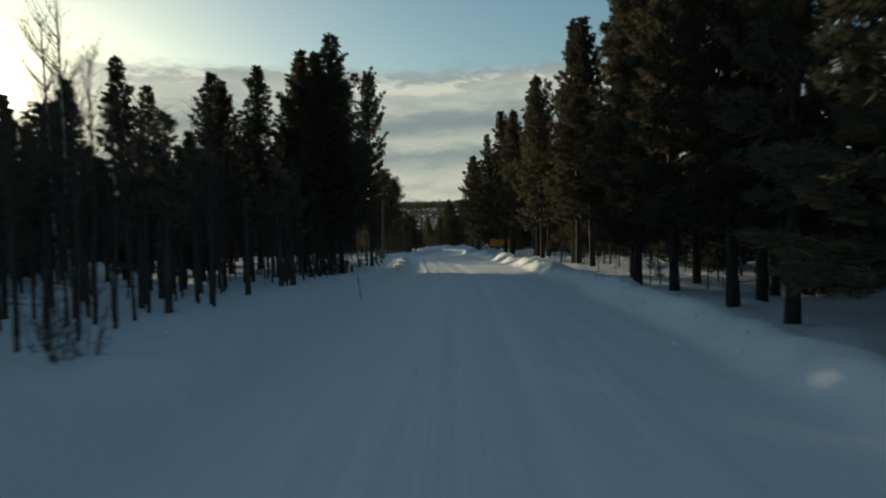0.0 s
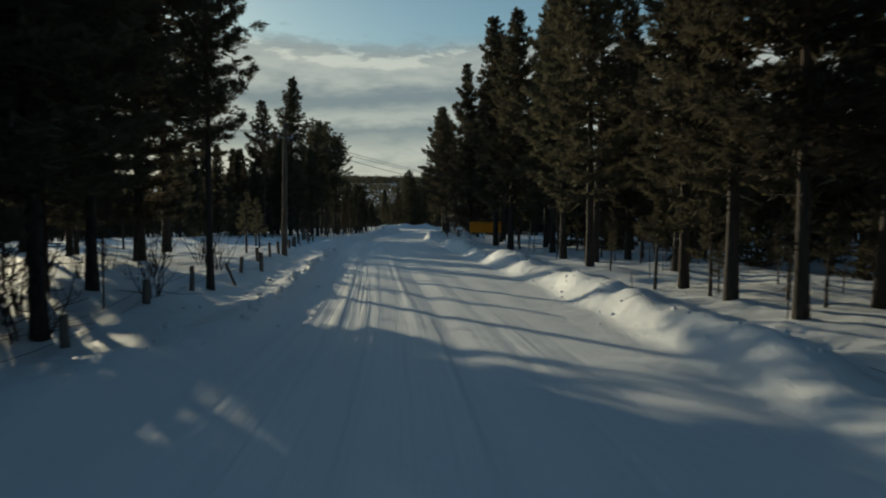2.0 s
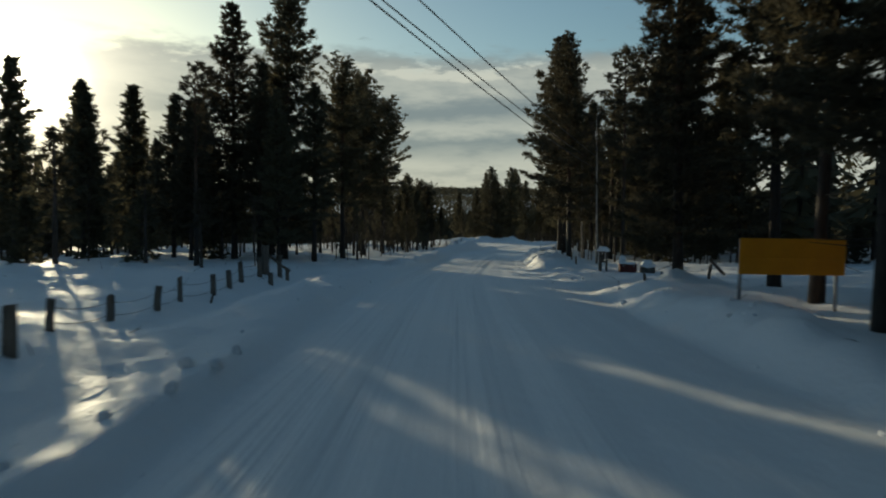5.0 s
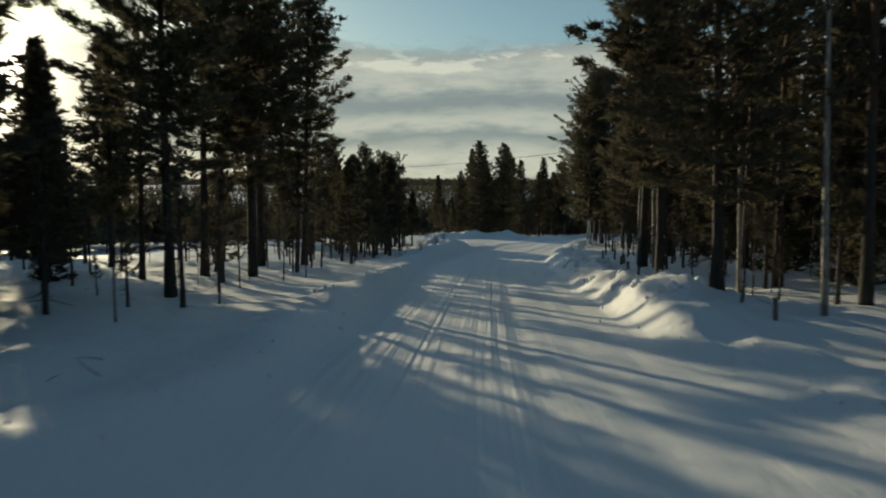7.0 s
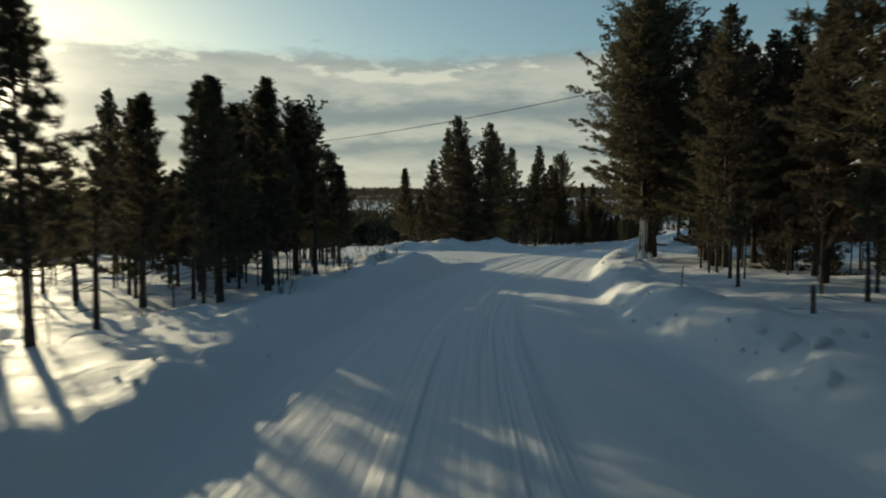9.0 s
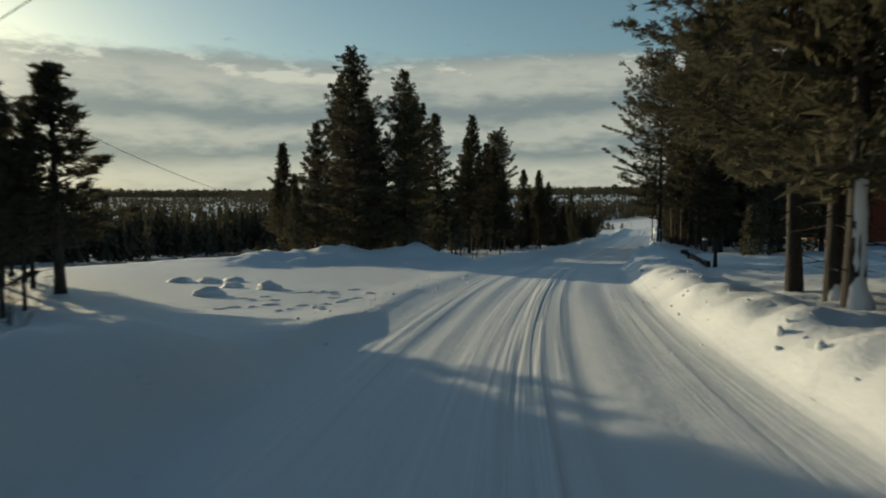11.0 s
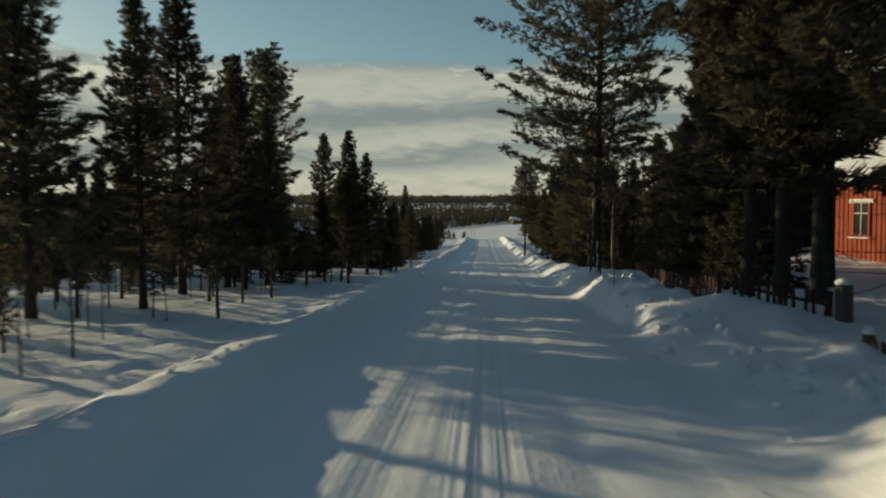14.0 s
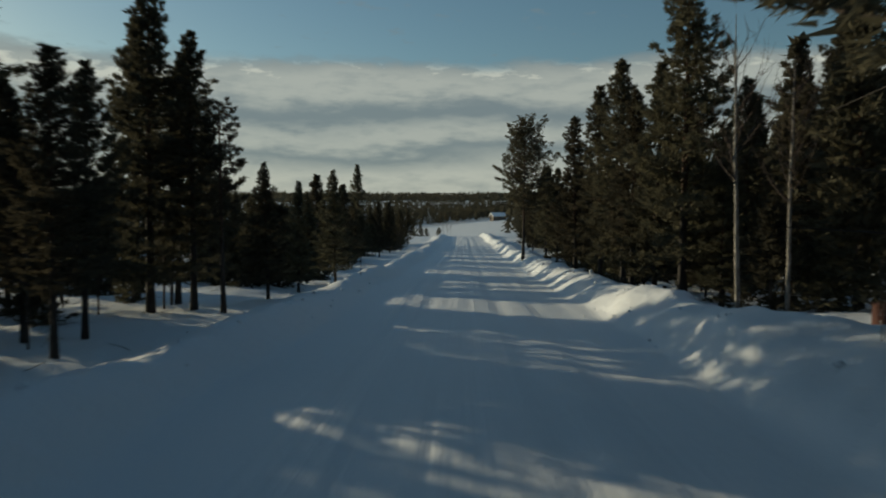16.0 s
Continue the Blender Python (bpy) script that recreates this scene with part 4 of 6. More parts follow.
plant_all((("P", 178.5, -5.7, 5.8), ("C", 186.0, -5.2, 3.5), ("C", 181.4, -4.9, 3.4), ("C", 189.8, -4.7, 4.2), ("C", 223.0, -8.6, 7.2), ("Y", 196.0, -6.6, 4.6), ("Y", 205.0, -7.0, 4.6), ("E", 274.0, -7.6, 2.4), ("E", 276.0, -6.6, 1.7), ("E", 275.0, -5.6, 1.3), ("E", 283.0, -3.9, 1.5), ("H", 286.0, -3.2, 1.9), ("H", 287.0, -2.6, 2.1), ("H", 289.0, -2.0, 2.0), ("Y", 268.0, -8.4, 2.6), ("Y", 228.0, -5.6, 3.6), ("Y", 231.0, -6.2, 3.2),
           ("B", 98.9, 5.6, 7.5), ("B", 95.5, 5.4, 7.0), ("B", 176.2, 4.9, 5.4), ("B", 175.8, 5.6, 4.6), ("B", 88.4, 5.6, 6.0), ("B", 85.4, 6.0, 7.0)), "trees past the turning")

for s, u, h, r, up in ((124.3, 4.6, 11.5, 0.13, 1.9), (169.3, 3.85, 14.0, 0.155, 1.3), (91.5, 4.7, 12.0, 0.13, 1.2), (125.9, 4.9, 11.5, 0.10, 1.2)):
    SNOWY.append((plant("W" if s > 125 else "P", s, u, h, group="pines beside the road"), r, up, -2.2 if s > 160 else -1.6))


plant("P", 44.6, -7.3, 9.8, girth=1.3, group="trees on the sunny side")
plant("Y", 129.7, -12.0, 5.7, girth=1.5, group="young pines by the ditch")
plant("Y", 128.3, -12.6, 5.2, girth=1.4, group="young pines by the ditch")
plant("P", 150.6, 6.6, 12.0, girth=0.65, group="pines beside the road")
plant("W", 128.6, 5.1, 12.5, group="pines beside the road")
plant("C", 147.8, 8.4, 8.6, girth=0.7, group="pines beside the road")
plant("V", 53.0, -8.9, 11.5, girth=1.3, group="trees on the sunny side")
plant("N", 39.3, -4.1, 10.5, girth=0.62, group="trees on the sunny side")


def glade(s, u):
    """Narrow lanes through the wood, along which the low sun comes in."""
    if 182 < s < 250 and u < -3:
        return (s + 0.65 * u) % 6.5 < 3.0
    return not (68 < s < 112 and u < -4.8 and min(abs(s + 1.54 * u - 57.2), abs(s + 1.54 * u - 62.6)) < 0.9)


def scatter(kinds, s0, s1, u0, u1, gap, heights, group="", keep=lambda s, u: True, tries=4, under=False):
    """Fills a stretch with trees no closer to one another than gap."""
    others = [] if under else planted
    rw = random.Random(round(s0 * 31 + u0 * 17 + gap * 101) + 5)
    want = int((s1 - s0) * abs(u1 - u0) / (gap * gap) * 1.1)
    for _ in range(want * tries):
        if want <= 0:
            return
        s, u = rw.uniform(s0, s1), rw.uniform(u0, u1)
        if not keep(s, u) or not glade(s, u) or any((s - a) ** 2 + (u - b) ** 2 < gap * gap for a, b in others):
            continue
        if under:
            others.append((s, u))
        plant(rw.choice(kinds), s, u, rw.uniform(*heights), group=group)
        want -= 1


yard = lambda s, u: not (148 < s < 196 and 4 < u < 27) and not (70 < s < 86 and 3 < u < 14) and not (s > 126.5 and s < 180)
# right-hand wood, front to back
scatter("PPPPC", 4, 68, 6.2, 9.5, 2.6, (9.5, 12.5), "pines beside the road")
scatter("K", -12, 68, 9.5, 14, 3.6, (8, 11.5), "pines deep in the wood")
scatter("PPT", 86, 108, 6.2, 9.5, 2.7, (8.5, 11.5), "pines beside the road", yard)
scatter("PPT", 108, 127, 6.2, 9.5, 2.7, (5.6, 7.6), "pines beside the road", yard)
scatter("KKT", 86, 110, 9.5, 14, 2.8, (8.5, 11.5), "pines deep in the wood", yard)
scatter("K", 110, 127, 9.5, 14, 2.8, (6.5, 8.5), "pines deep in the wood", yard)
scatter("CKK", 196, 240, 5.4, 14, 2.8, (4.5, 6), "pines beside the road")
scatter("PPK", 178, 200, 6.6, 9.5, 2.4, (5.6, 7.6), "pines beside the road")
scatter("CK", 184, 202, 9.6, 24, 2.5, (6, 9), "pines behind the house")
scatter("D", 183, 204, 9.6, 24, 2.0, (1.6, 3.4), "undergrowth in the wood", under=True)
scatter("CK", 175, 196, 21, 27, 3.4, (7, 10), "pines behind the house")
# left-hand wood
past = lambda s, u: s + 0.9 * u > 137
lanes = lambda s, u: (s + 0.75 * u) % 4.6 < 1.7
scatter("P", 30, 41, -10, -5.2, 2.7, (8, 10), "trees on the sunny side")
scatter("P", 38.5, 51, -17, -10.5, 2.6, (6.5, 8.5), "trees on the sunny side", lambda s, u: s + 1.62 * u < 38)
scatter("K", 34, 42, -14, -10, 2.6, (5.5, 7.5), "pines deep in the wood")
scatter("K", 25, 36, -15, -9.5, 2.2, (4.2, 5.4), "pines deep in the wood", lambda s, u: s + 1.62 * u < 17)
# added pines set on sun rays, only to block stray sun streaks on the road
plant_all((("K", 50.2, -13.2, 9.8), ("K", 87.2, -9.0, 5.0), ("K", 76.8, -9.8, 5.4), ("K", 79.6, -11.8, 6.5), ("K", 26.4, -9.6, 5.4), ("K", 24.6, -8.7, 4.6), ("K", 97.0, -13.0, 8.0)), "pines deep in the wood")
scatter("HHY", 6, 30, -14, -8, 1.5, (2.4, 4.2), "thicket on the sunny side")
scatter("HHK", 15, 34, -20, -9, 1.9, (4.6, 6.4), "thicket on the sunny side")
scatter("HHU", 24, 37, -7.6, -4.6, 1.0, (1.2, 2.4), "thicket on the sunny side", under=True)
scatter("HHHS", 5, 38, -8, -4.7, 0.9, (2.0, 3.8), "thicket on the sunny side")
scatter("HHTS", 9, 31, -9, -4.7, 1.1, (2.6, 4.4), "thicket on the sunny side", under=True)
scatter("K", 36, 58, -34, -14, 2.8, (9, 11), "pines deep in the wood", lambda s, u: s + 1.62 * u < 6)
scatter("K", 6, 36, -34, -22, 3.6, (6, 8), "pines deep in the wood")
scatter("K", 71, 92, -16, -10, 2.9, (6, 8.5), "pines deep in the wood", lambda s, u: not 34 < s + 1.62 * u < 49.5)
scatter("PCT", 71, 92, -10, -6.2, 2.7, (6, 9), "trees on the sunny side", lambda s, u: not 34 < s + 1.62 * u < 49.5)
scatter("NT", 92, 108, -15, -6.4, 4.4, (8, 11), "trees on the sunny side")
scatter("SSH", 72, 112, -13, -5.4, 1.7, (1.8, 4.0), "saplings on the sunny side")
scatter("SSTY", 92, 114, -15, -6.6, 2.0, (1.6, 4.6), "saplings on the sunny side")
scatter("SHHS", 84, 112, -13, -5.2, 1.6, (0.8, 2.6), "saplings on the sunny side", under=True)
scatter("SHSH", 86, 122, 5.8, 13, 1.15, (0.7, 2.6), "saplings in the wood", yard, under=True)
scatter("SHSH", 22, 64, 6.6, 13, 1.3, (0.7, 2.4), "saplings in the wood", under=True)
scatter("SSHH", 148, 182, -13, -6.4, 1.2, (0.8, 2.6), "saplings past the turning", under=True)
# added trees, kept off to the side of the view, to shade the road before the turning
scatter("PCK", 112, 136, -30, -10.5, 2.3, (5.2, 7.0), "trees by the turning", lambda s, u: 101 < s + 1.07 * u < 104.6 and u < -0.985 * (s - 108.8) - 0.5)
scatter("PYY", 124, 137, -24, -8.5, 1.7, (3.6, 5.6), "young pines by the ditch", lambda s, u: s + 1.07 * u > 113.6 and u < -0.98 * (s - 117.0) - 0.4)
scatter("YYSS", 108, 121, -12, -5.4, 1.15, (2.4, 3.8), "young pines by the ditch", lambda s, u: (s < 117 or u < -0.98 * (s - 112)) and not 107.0 < s + 1.07 * u < 111.4 and not 111.4 < s + 1.07 * u < 113.4)
scatter("KKY", 54, 112, -34, -23, 2.4, (4.4, 6.0), "young pines beyond the clearing", lambda s, u: 8 < s + 1.62 * u < 51, under=True)
scatter("K", 84, 112, -30, -13, 3.0, (6, 9), "pines deep in the wood", lambda s, u: 55 < s + 1.3 * u < 80)
sun_gap = lambda s, u: not 8 < s + 1.62 * u < 49.5
scatter("K", 58, 96, -45, -15, 3.3, (7.5, 10), "pines deep in the wood", sun_gap)
scatter("PCK", 168, 186, -13, -8.6, 2.6, (4, 5.6), "trees past the turning")
scatter("AAN", 146, 168, -12, -8, 4.2, (8, 9.6), "trees past the turning", past)
scatter("PC", 176, 190, -11.5, -7.6, 2.7, (4.2, 6), "trees past the turning")
scatter("K", 144, 172, -22, -12, 3.6, (6, 8.5), "pines deep in the wood", lambda s, u: past(s, u) and (s + 0.75 * u - 146.6) % 6.0 < 1.6)
scatter("K", 172, 196, -22, -11, 2.8, (4, 5.6), "pines deep in the wood", lambda s, u: s + 0.75 * u < 180)
scatter("D", 172, 188, -13, -7.6, 1.5, (1.0, 2.0), "undergrowth in the wood", lanes, under=True)
scatter("PPC", 190, 244, -10.5, -5.4, 1.9, (2.8, 4.2), "trees past the turning")
scatter("CPY", 182, 228, -11, -5.4, 2.7, (2.4, 3.9), "trees past the turning")
scatter("D", 4, 66, 10, 24, 2.6, (1.6, 4.0), "undergrowth in the wood", under=True)
scatter("D", 88, 146, 9, 24, 2.8, (1.6, 3.6), "undergrowth in the wood", yard, under=True)
scatter("DDC", 178, 236, 5.8, 14, 1.7, (1.6, 3.6), "undergrowth in the wood", lambda s, u: not (172 < s < 188 and u > 8.5), under=True)
scatter("E", 184, 242, -13, -6.4, 1.3, (1.8, 3.0), "undergrowth in the wood", under=True)
scatter("EEK", 178, 208, -30, -13, 1.8, (2.6, 4.0), "undergrowth in the wood", lambda s, u: s + 0.75 * u < 181 and lanes(s, u), under=True)
scatter("E", 168, 184, -30, -14, 1.8, (1.0, 1.6), "undergrowth in the wood", under=True)
scatter("EEH", 165, 180, 7.8, 13, 1.7, (1.4, 2.8), "undergrowth in the wood", lambda s, u: u < 9.8 + 0.4 * (s - 168), under=True)
scatter("K", 180, 192, 10, 15, 2.4, (8, 10), "pines behind the house")
scatter("D", 72, 92, -15, -9.5, 3.2, (1.2, 2.4), "undergrowth in the wood", under=True)
scatter("D", 146, 176, -18, -9.5, 4.6, (0.6, 1.2), "undergrowth in the wood", under=True)
scatter("SSH", 146, 186, -12, -5.2, 2.0, (1.2, 2.6), "saplings past the turning")
scatter("S", 38, 60, -14, -5, 3.6, (1.2, 2.6), "saplings in the clearing")
scatter("SH", 20, 66, 5.6, 12, 2.2, (0.9, 2.6), "saplings in the wood")
scatter("SB", 88, 120, 5.4, 12, 3.2, (1.2, 3.0), "saplings in the wood")
plant_all((("U", 7.6, -4.35, 1.0), ("U", 7.95, -4.2, 0.8), ("U", 8.4, -5.0, 1.1)), "bare shrubs by the road")
scatter("U", 36, 46, -7.5, -4.6, 1.3, (0.7, 1.5), "bare shrubs by the fence")
scatter("SSH", 111, 121, -12, -6.8, 1.1, (1.2, 2.6), "saplings on the sunny side", under=True)
scatter("U", 106, 120, -6.5, -4.6, 1.3, (0.6, 1.2), "bare shrubs by the ditch")


for models, _ in KINDS.values():        # models that found no place
    for ob in models:
        if id(ob) in fresh:
            for c in list(ob.children):
                bpy.data.objects.remove(c)
            bpy.data.objects.remove(ob)


def deep_woods():
    """The wood behind its front rows: trunks and crowns past counting, one mesh."""
    rs = np.random.RandomState(31)
    crown, stems = [], Batch()

    def fill(s0, s1, u0, u1, gap, lo, hi, keep):
        for s in np.arange(s0, s1, gap):
            for u in np.arange(u0, u1, gap):
                a, c, h = s + rs.uniform(-0.4, 0.4) * gap, u + rs.uniform(-0.4, 0.4) * gap, rs.uniform(lo, hi)
                if not keep(a, c):
                    continue
                at = np.array(place(a, c))
                k = 130
                q = rs.uniform(0, 1, k)
                w = rs.uniform(0, 6.28, k)
                r = h * 0.19 * (1.05 - q) ** 0.6 * rs.uniform(0.35, 1.15, k)
                foot = at + np.stack([0 * q, 0 * q, h * (0.18 + 0.82 * q)], 1)
                out = np.stack([np.cos(w) * r, np.sin(w) * r, rs.uniform(-0.05, 0.02, k) * h], 1)
                side = np.stack([-np.sin(w), np.cos(w), rs.uniform(-0.4, 0.4, k)], 1) * (0.035 * h * (1.3 - q))[:, None]
                up = np.stack([0 * q, 0 * q, h * rs.uniform(0.02, 0.07, k)], 1)
                crown.append(np.stack([foot + 0.25 * out + up, foot + out - side, foot + out + side], 1).reshape(-1, 3))
                stems.add(*tube_arrays(np.array([at - [0, 0, 0.3], at + [0, 0, 0.5 * h], at + [0, 0, 0.95 * h]]), [0.011 * h, 0.007 * h, 0.01], 5))
    fill(-10, 124, 14.5, 33, 5.0, 7.5, 10.5, yard)
    fill(124, 174, 20, 36, 3.4, 4.4, 6.4, lambda s, u: not (166 < s < 184 and u < 27))
    fill(174, 222, 16, 38, 3.2, 6.5, 9.0, lambda s, u: not (166 < s < 184 and u < 27))
    fill(60, 140, -56, -34, 2.9, 7.2, 9.4, lambda s, u: 4 < s + 1.62 * u < 53)
    v = np.concatenate(crown)
    ob = mesh_from("wood_behind", v, np.arange(len(v)).reshape(-1, 3), NEEDLE)
    tagged(ob, "crowns of dark pines in the depth of the wood", "forest", kind="stuff")
    ob = mesh_from("wood_trunks", *stems.arrays(), PINE_BARK, smooth_shade=True)
    tagged(ob, "bare trunks of pines in the depth of the wood", "forest", kind="stuff")


deep_woods()


def far_woods():
    """Woods too far off to tell the trees apart: one mesh of many ragged conifers."""
    rs = np.random.RandomState(77)
    parts = []

    def fill(s0, s1, u0, u1, count, lo, hi, k=22, wide=0.19, leaf=0.4):
        sp = np.stack([rs.uniform(s0, s1, count), rs.uniform(u0, u1, count), rs.uniform(lo, hi, count)], 1)
        xy, z = plan(sp[:, 0], sp[:, 1]), height(sp[:, 0], sp[:, 1])
        q = rs.uniform(0.06, 1.0, (count, k))
        q[:, 0] = 0.86
        a = rs.uniform(0, 6.28, (count, k))
        h = sp[:, 2:3]
        r = h * wide * (1.05 - q) ** 0.6 * rs.uniform(0.6, 1.2, (count, k))
        base = np.stack([xy[:, :1] + 0 * q, xy[:, 1:] + 0 * q, z[:, None] + h * (0.12 + 0.84 * q)], -1)
        out = np.stack([np.cos(a) * r, np.sin(a) * r, -0.05 * h + 0 * r], -1)
        up = np.stack([0 * r, 0 * r, h * rs.uniform(0.06, 0.13, (count, k))], -1)
        side = np.stack([-np.sin(a), np.cos(a), 0 * a], -1) * (leaf * wide * h * (1.25 - q))[..., None]
        parts.append(np.stack([base + up, base + out - side, base + out + side], 2).reshape(-1, 3))
    fill(70, 330, -112, -70, 800, 6, 9, 30, 0.2, 0.34)
    fill(80, 330, -76, -63, 1100, 5.4, 9.4, 64, 0.17, 0.22)
    fill(70, 110, -66, -46, 120, 5, 8)
    fill(-60, 60, -80, -30, 260, 8, 11)
    fill(0, 300, 34, 80, 520, 8, 12)
    fill(235, 300, 7, 34, 130, 5, 8)
    fill(215, 300, -70, -30, 50, 3, 4.2)
    fill(392, 440, -170, 60, 1500, 3.2, 5.4, 22, 0.22)
    fill(425, 450, -170, 190, 1000, 3, 4.5, 14, 0.26)
    fill(450, 520, -170, 190, 1700, 4.5, 7, 14, 0.26)
    fill(780, 900, -420, 420, 1000, 8, 12, 9, 0.4)
    fill(1350, 1800, -1300, 1300, 6500, 12, 18, 8, 0.6)
    fill(1800, 3000, -2200, 2200, 2600, 16, 24, 8, 0.8)
    fill(420, 1000, -700, -160, 2600, 6, 9, 10, 0.36)
    fill(420, 1000, 160, 600, 700, 8, 12, 12, 0.3)
    v = np.concatenate(parts)
    ob = mesh_from("far_woods", v, np.arange(len(v)).reshape(-1, 3), NEEDLE)
    tagged(ob, "dark distant conifer woods on snowy land", "forest", kind="stuff")


far_woods()


# ------------------------------------------------------------------ poles and wires
def thing_at(name, s, u, label, category, group="", turn=0.0, sink=0.0):
    """An empty at the snow's height, its y along the road."""
    root = new(name)
    root.matrix_basis = Matrix.Translation(place(s, u, sink)) @ Matrix.Rotation(heading(s) + radians(turn), 4, "Z")
    return tagged(root, label, category, group)


def utility_pole(s, u, h, lean=0.0):
    root = thing_at("utility_pole", s, u, "weathered wooden utility pole with a small steel bracket, standing in snow", "utility pole", "poles of the overhead line")
    root.matrix_basis = root.matrix_basis @ pose(0, 0, 0, 0, lean, 0)
    z = np.linspace(-0.4, h, 7)
    mesh_from("pole", *tube_arrays(np.c_[0 * z, 0 * z, z], np.linspace(0.125, 0.085, 7), 10), POLE_WOOD, root, True)
    bm = bmesh.new()
    bmesh.ops.create_cone(bm, segments=10, radius1=0.09, radius2=0.02, depth=0.09, cap_ends=True, matrix=Matrix.Translation((0, 0, h + 0.04)))
    part("cap", bm, POLE_WOOD, root)
    bm = bmesh.new()
    box(bm, 0.62, 0.06, 0.05, (0, 0, h - 0.55), bevel=0.008)
    box(bm, 0.05, 0.26, 0.04, (0, 0, h - 0.60), bevel=0.006)
    part("bracket", bm, STEEL, root, "grey steel bracket")
    for x in (-0.27, 0.27):
        bm = bmesh.new()
        bmesh.ops.create_cone(bm, segments=10, radius1=0.035, radius2=0.022, depth=0.11, cap_ends=True, matrix=Matrix.Translation((x, 0, h - 0.47)))
        part("insulator", bm, CERAMIC, root, "white ceramic insulator")
    bm = bmesh.new()
    box(bm, 0.012, 0.012, 1.0, (0.11, 0.03, 1.5))
    part("earth_strap", bm, STEEL, root)
    return root


def wire(a, b, sag, label="thin black overhead wire sagging between poles"):
    """A cable from a to b, hanging by its own weight."""
    t = np.linspace(0, 1, 25)[:, None]
    p = np.array(a) * (1 - t) + np.array(b) * t
    p[:, 2] -= (4 * sag * t * (1 - t))[:, 0]
    ob = mesh_from("overhead_wire", *tube_arrays(p, np.full(25, 0.013), 5), WIRE)
    tagged(ob, label, "wire", "wires of the overhead line")


POLES = [(22.0, -24.0, 6.2, -1.0), (51.7, -4.0, 5.2, 1.0), (110.5, 10.3, 6.4, 1.5), (131.0, -16.5, 6.9, 0.5), (205.0, -42.0, 9.0, 0.0)]
tops = []
for s, u, h, lean in POLES:
    if s > 20:
        utility_pole(s, u, h, lean)
    at = place(s, u)
    tops.append(at + Vector((0, 0, h - 0.45)))
for i in range(4):
    for dx in (-0.27, 0.27):
        if i >= 2 and dx > 0:
            continue
        wire(tops[i] + Vector((dx, 0, 0)), tops[i + 1] + Vector((dx, 0, 0)), 0.45 + 1.75 * (i > 2))
wire(tops[1] + Vector((0, 0, -0.2)), tops[2] + Vector((0, 0, -0.2)), 0.7)


# ------------------------------------------------------------------ old fences
def fence_post(s, u, h, tilt=0.0, lean=0.0, thick=0.06):
    """A cut and weathered round post with an uneven sawn top."""
    rs = np.random.RandomState(int(s * 10) + 7)
    z = np.linspace(-0.5, h, 5)
    v, f = tube_arrays(np.c_[rs.normal(0, 0.006, (5, 2)), z], thick * np.array([1.1, 1.06, 1.0, 0.97, 0.93]), 8)
    v[-8:, 2] += rs.normal(0, 0.018, 8) + 0.12 * v[-8:, 0]
    faces = [tuple(q) for q in f] + [tuple(range(len(v) - 8, len(v)))]
    ob = mesh_from("fence_post", v, faces, GREY_WOOD)
    ob.matrix_basis = Matrix.Translation(place(s, u)) @ pose(0, 0, 0, tilt, lean, math.degrees(heading(s)))
    return tagged(ob, "short weathered wooden fence post half buried in snow", "fence post", "old fence posts")


def strand(spots, label="rusty wire strand between old fence posts"):
    """A wire from post to post."""
    p = []
    for s, u, h in spots:
        at = place(s, u)
        p.append((at.x, at.y, at.z + h))
    run = []
    for a, c in zip(p[:-1], p[1:]):
        a, c = np.array(a), np.array(c)
        t = np.linspace(0, 1, 5)[:-1, None]
        q = a * (1 - t) + c * t
        q[:, 2] -= (0.25 * t * (1 - t))[:, 0]
        run.append(q)
    run = np.concatenate(run + [np.array(p[-1:])])
    tagged(mesh_from("fence_wire", *tube_arrays(run, np.full(len(run), 0.0045), 3), TWIG), label, "wire")


rf = random.Random(9)
# along the clearing, then past the pole
for run, u0 in (((25.7, 29.1, 33.0, 36.2, 38.6, 41.0, 42.9, 44.6, 46.5, 48.8, 51.2, 53.6, 56.0, 58.4), -4.35), ((60.2, 62.1, 63.6, 65.0, 66.4, 68.1, 69.4, 70.7), -5.2)):
    spots = []
    for s in run:
        u, h = u0 + rf.uniform(-0.25, 0.2) + (0.4 if 41 < s < 52 else 0), rf.uniform(0.38, 0.58)
        fence_post(s, u, h, rf.uniform(-7, 7), rf.uniform(-5, 5), rf.uniform(0.05, 0.075))
        spots.append((s, u, h * 0.75))
    strand(spots)
    strand([(s, u, h * 0.35) for s, u, h in spots])
# the fence ends at a stout post with its rail fallen to a row of stumps
for s, u, h, thick in ((71.1, -5.3, 0.78, 0.115), (71.5, -5.0, 0.42, 0.07), (71.4, -4.75, 0.36, 0.055), (70.4, -4.95, 0.3, 0.07), (72.6, -5.3, 0.5, 0.05)):
    fence_post(s, u, h, rf.uniform(-5, 5), rf.uniform(-4, 4), thick)
a, c = place(71.0, -5.35) + Vector((0, 0, 0.62)), place(71.45, -4.7) + Vector((0, 0, 0.3))
tagged(mesh_from("fence_rail", *tube_arrays(np.array([a, a.lerp(c, 0.35), a.lerp(c, 0.7), c]) + np.array([[0, 0, 0], [0, 0, 0.02], [0, 0.01, -0.02], [0, 0, 0]]), np.array([0.045, 0.04, 0.042, 0.035]), 6), GREY_WOOD), "fallen wooden fence rail leaning from a stout post", "fence rail")
a = place(65.8, -4.95)
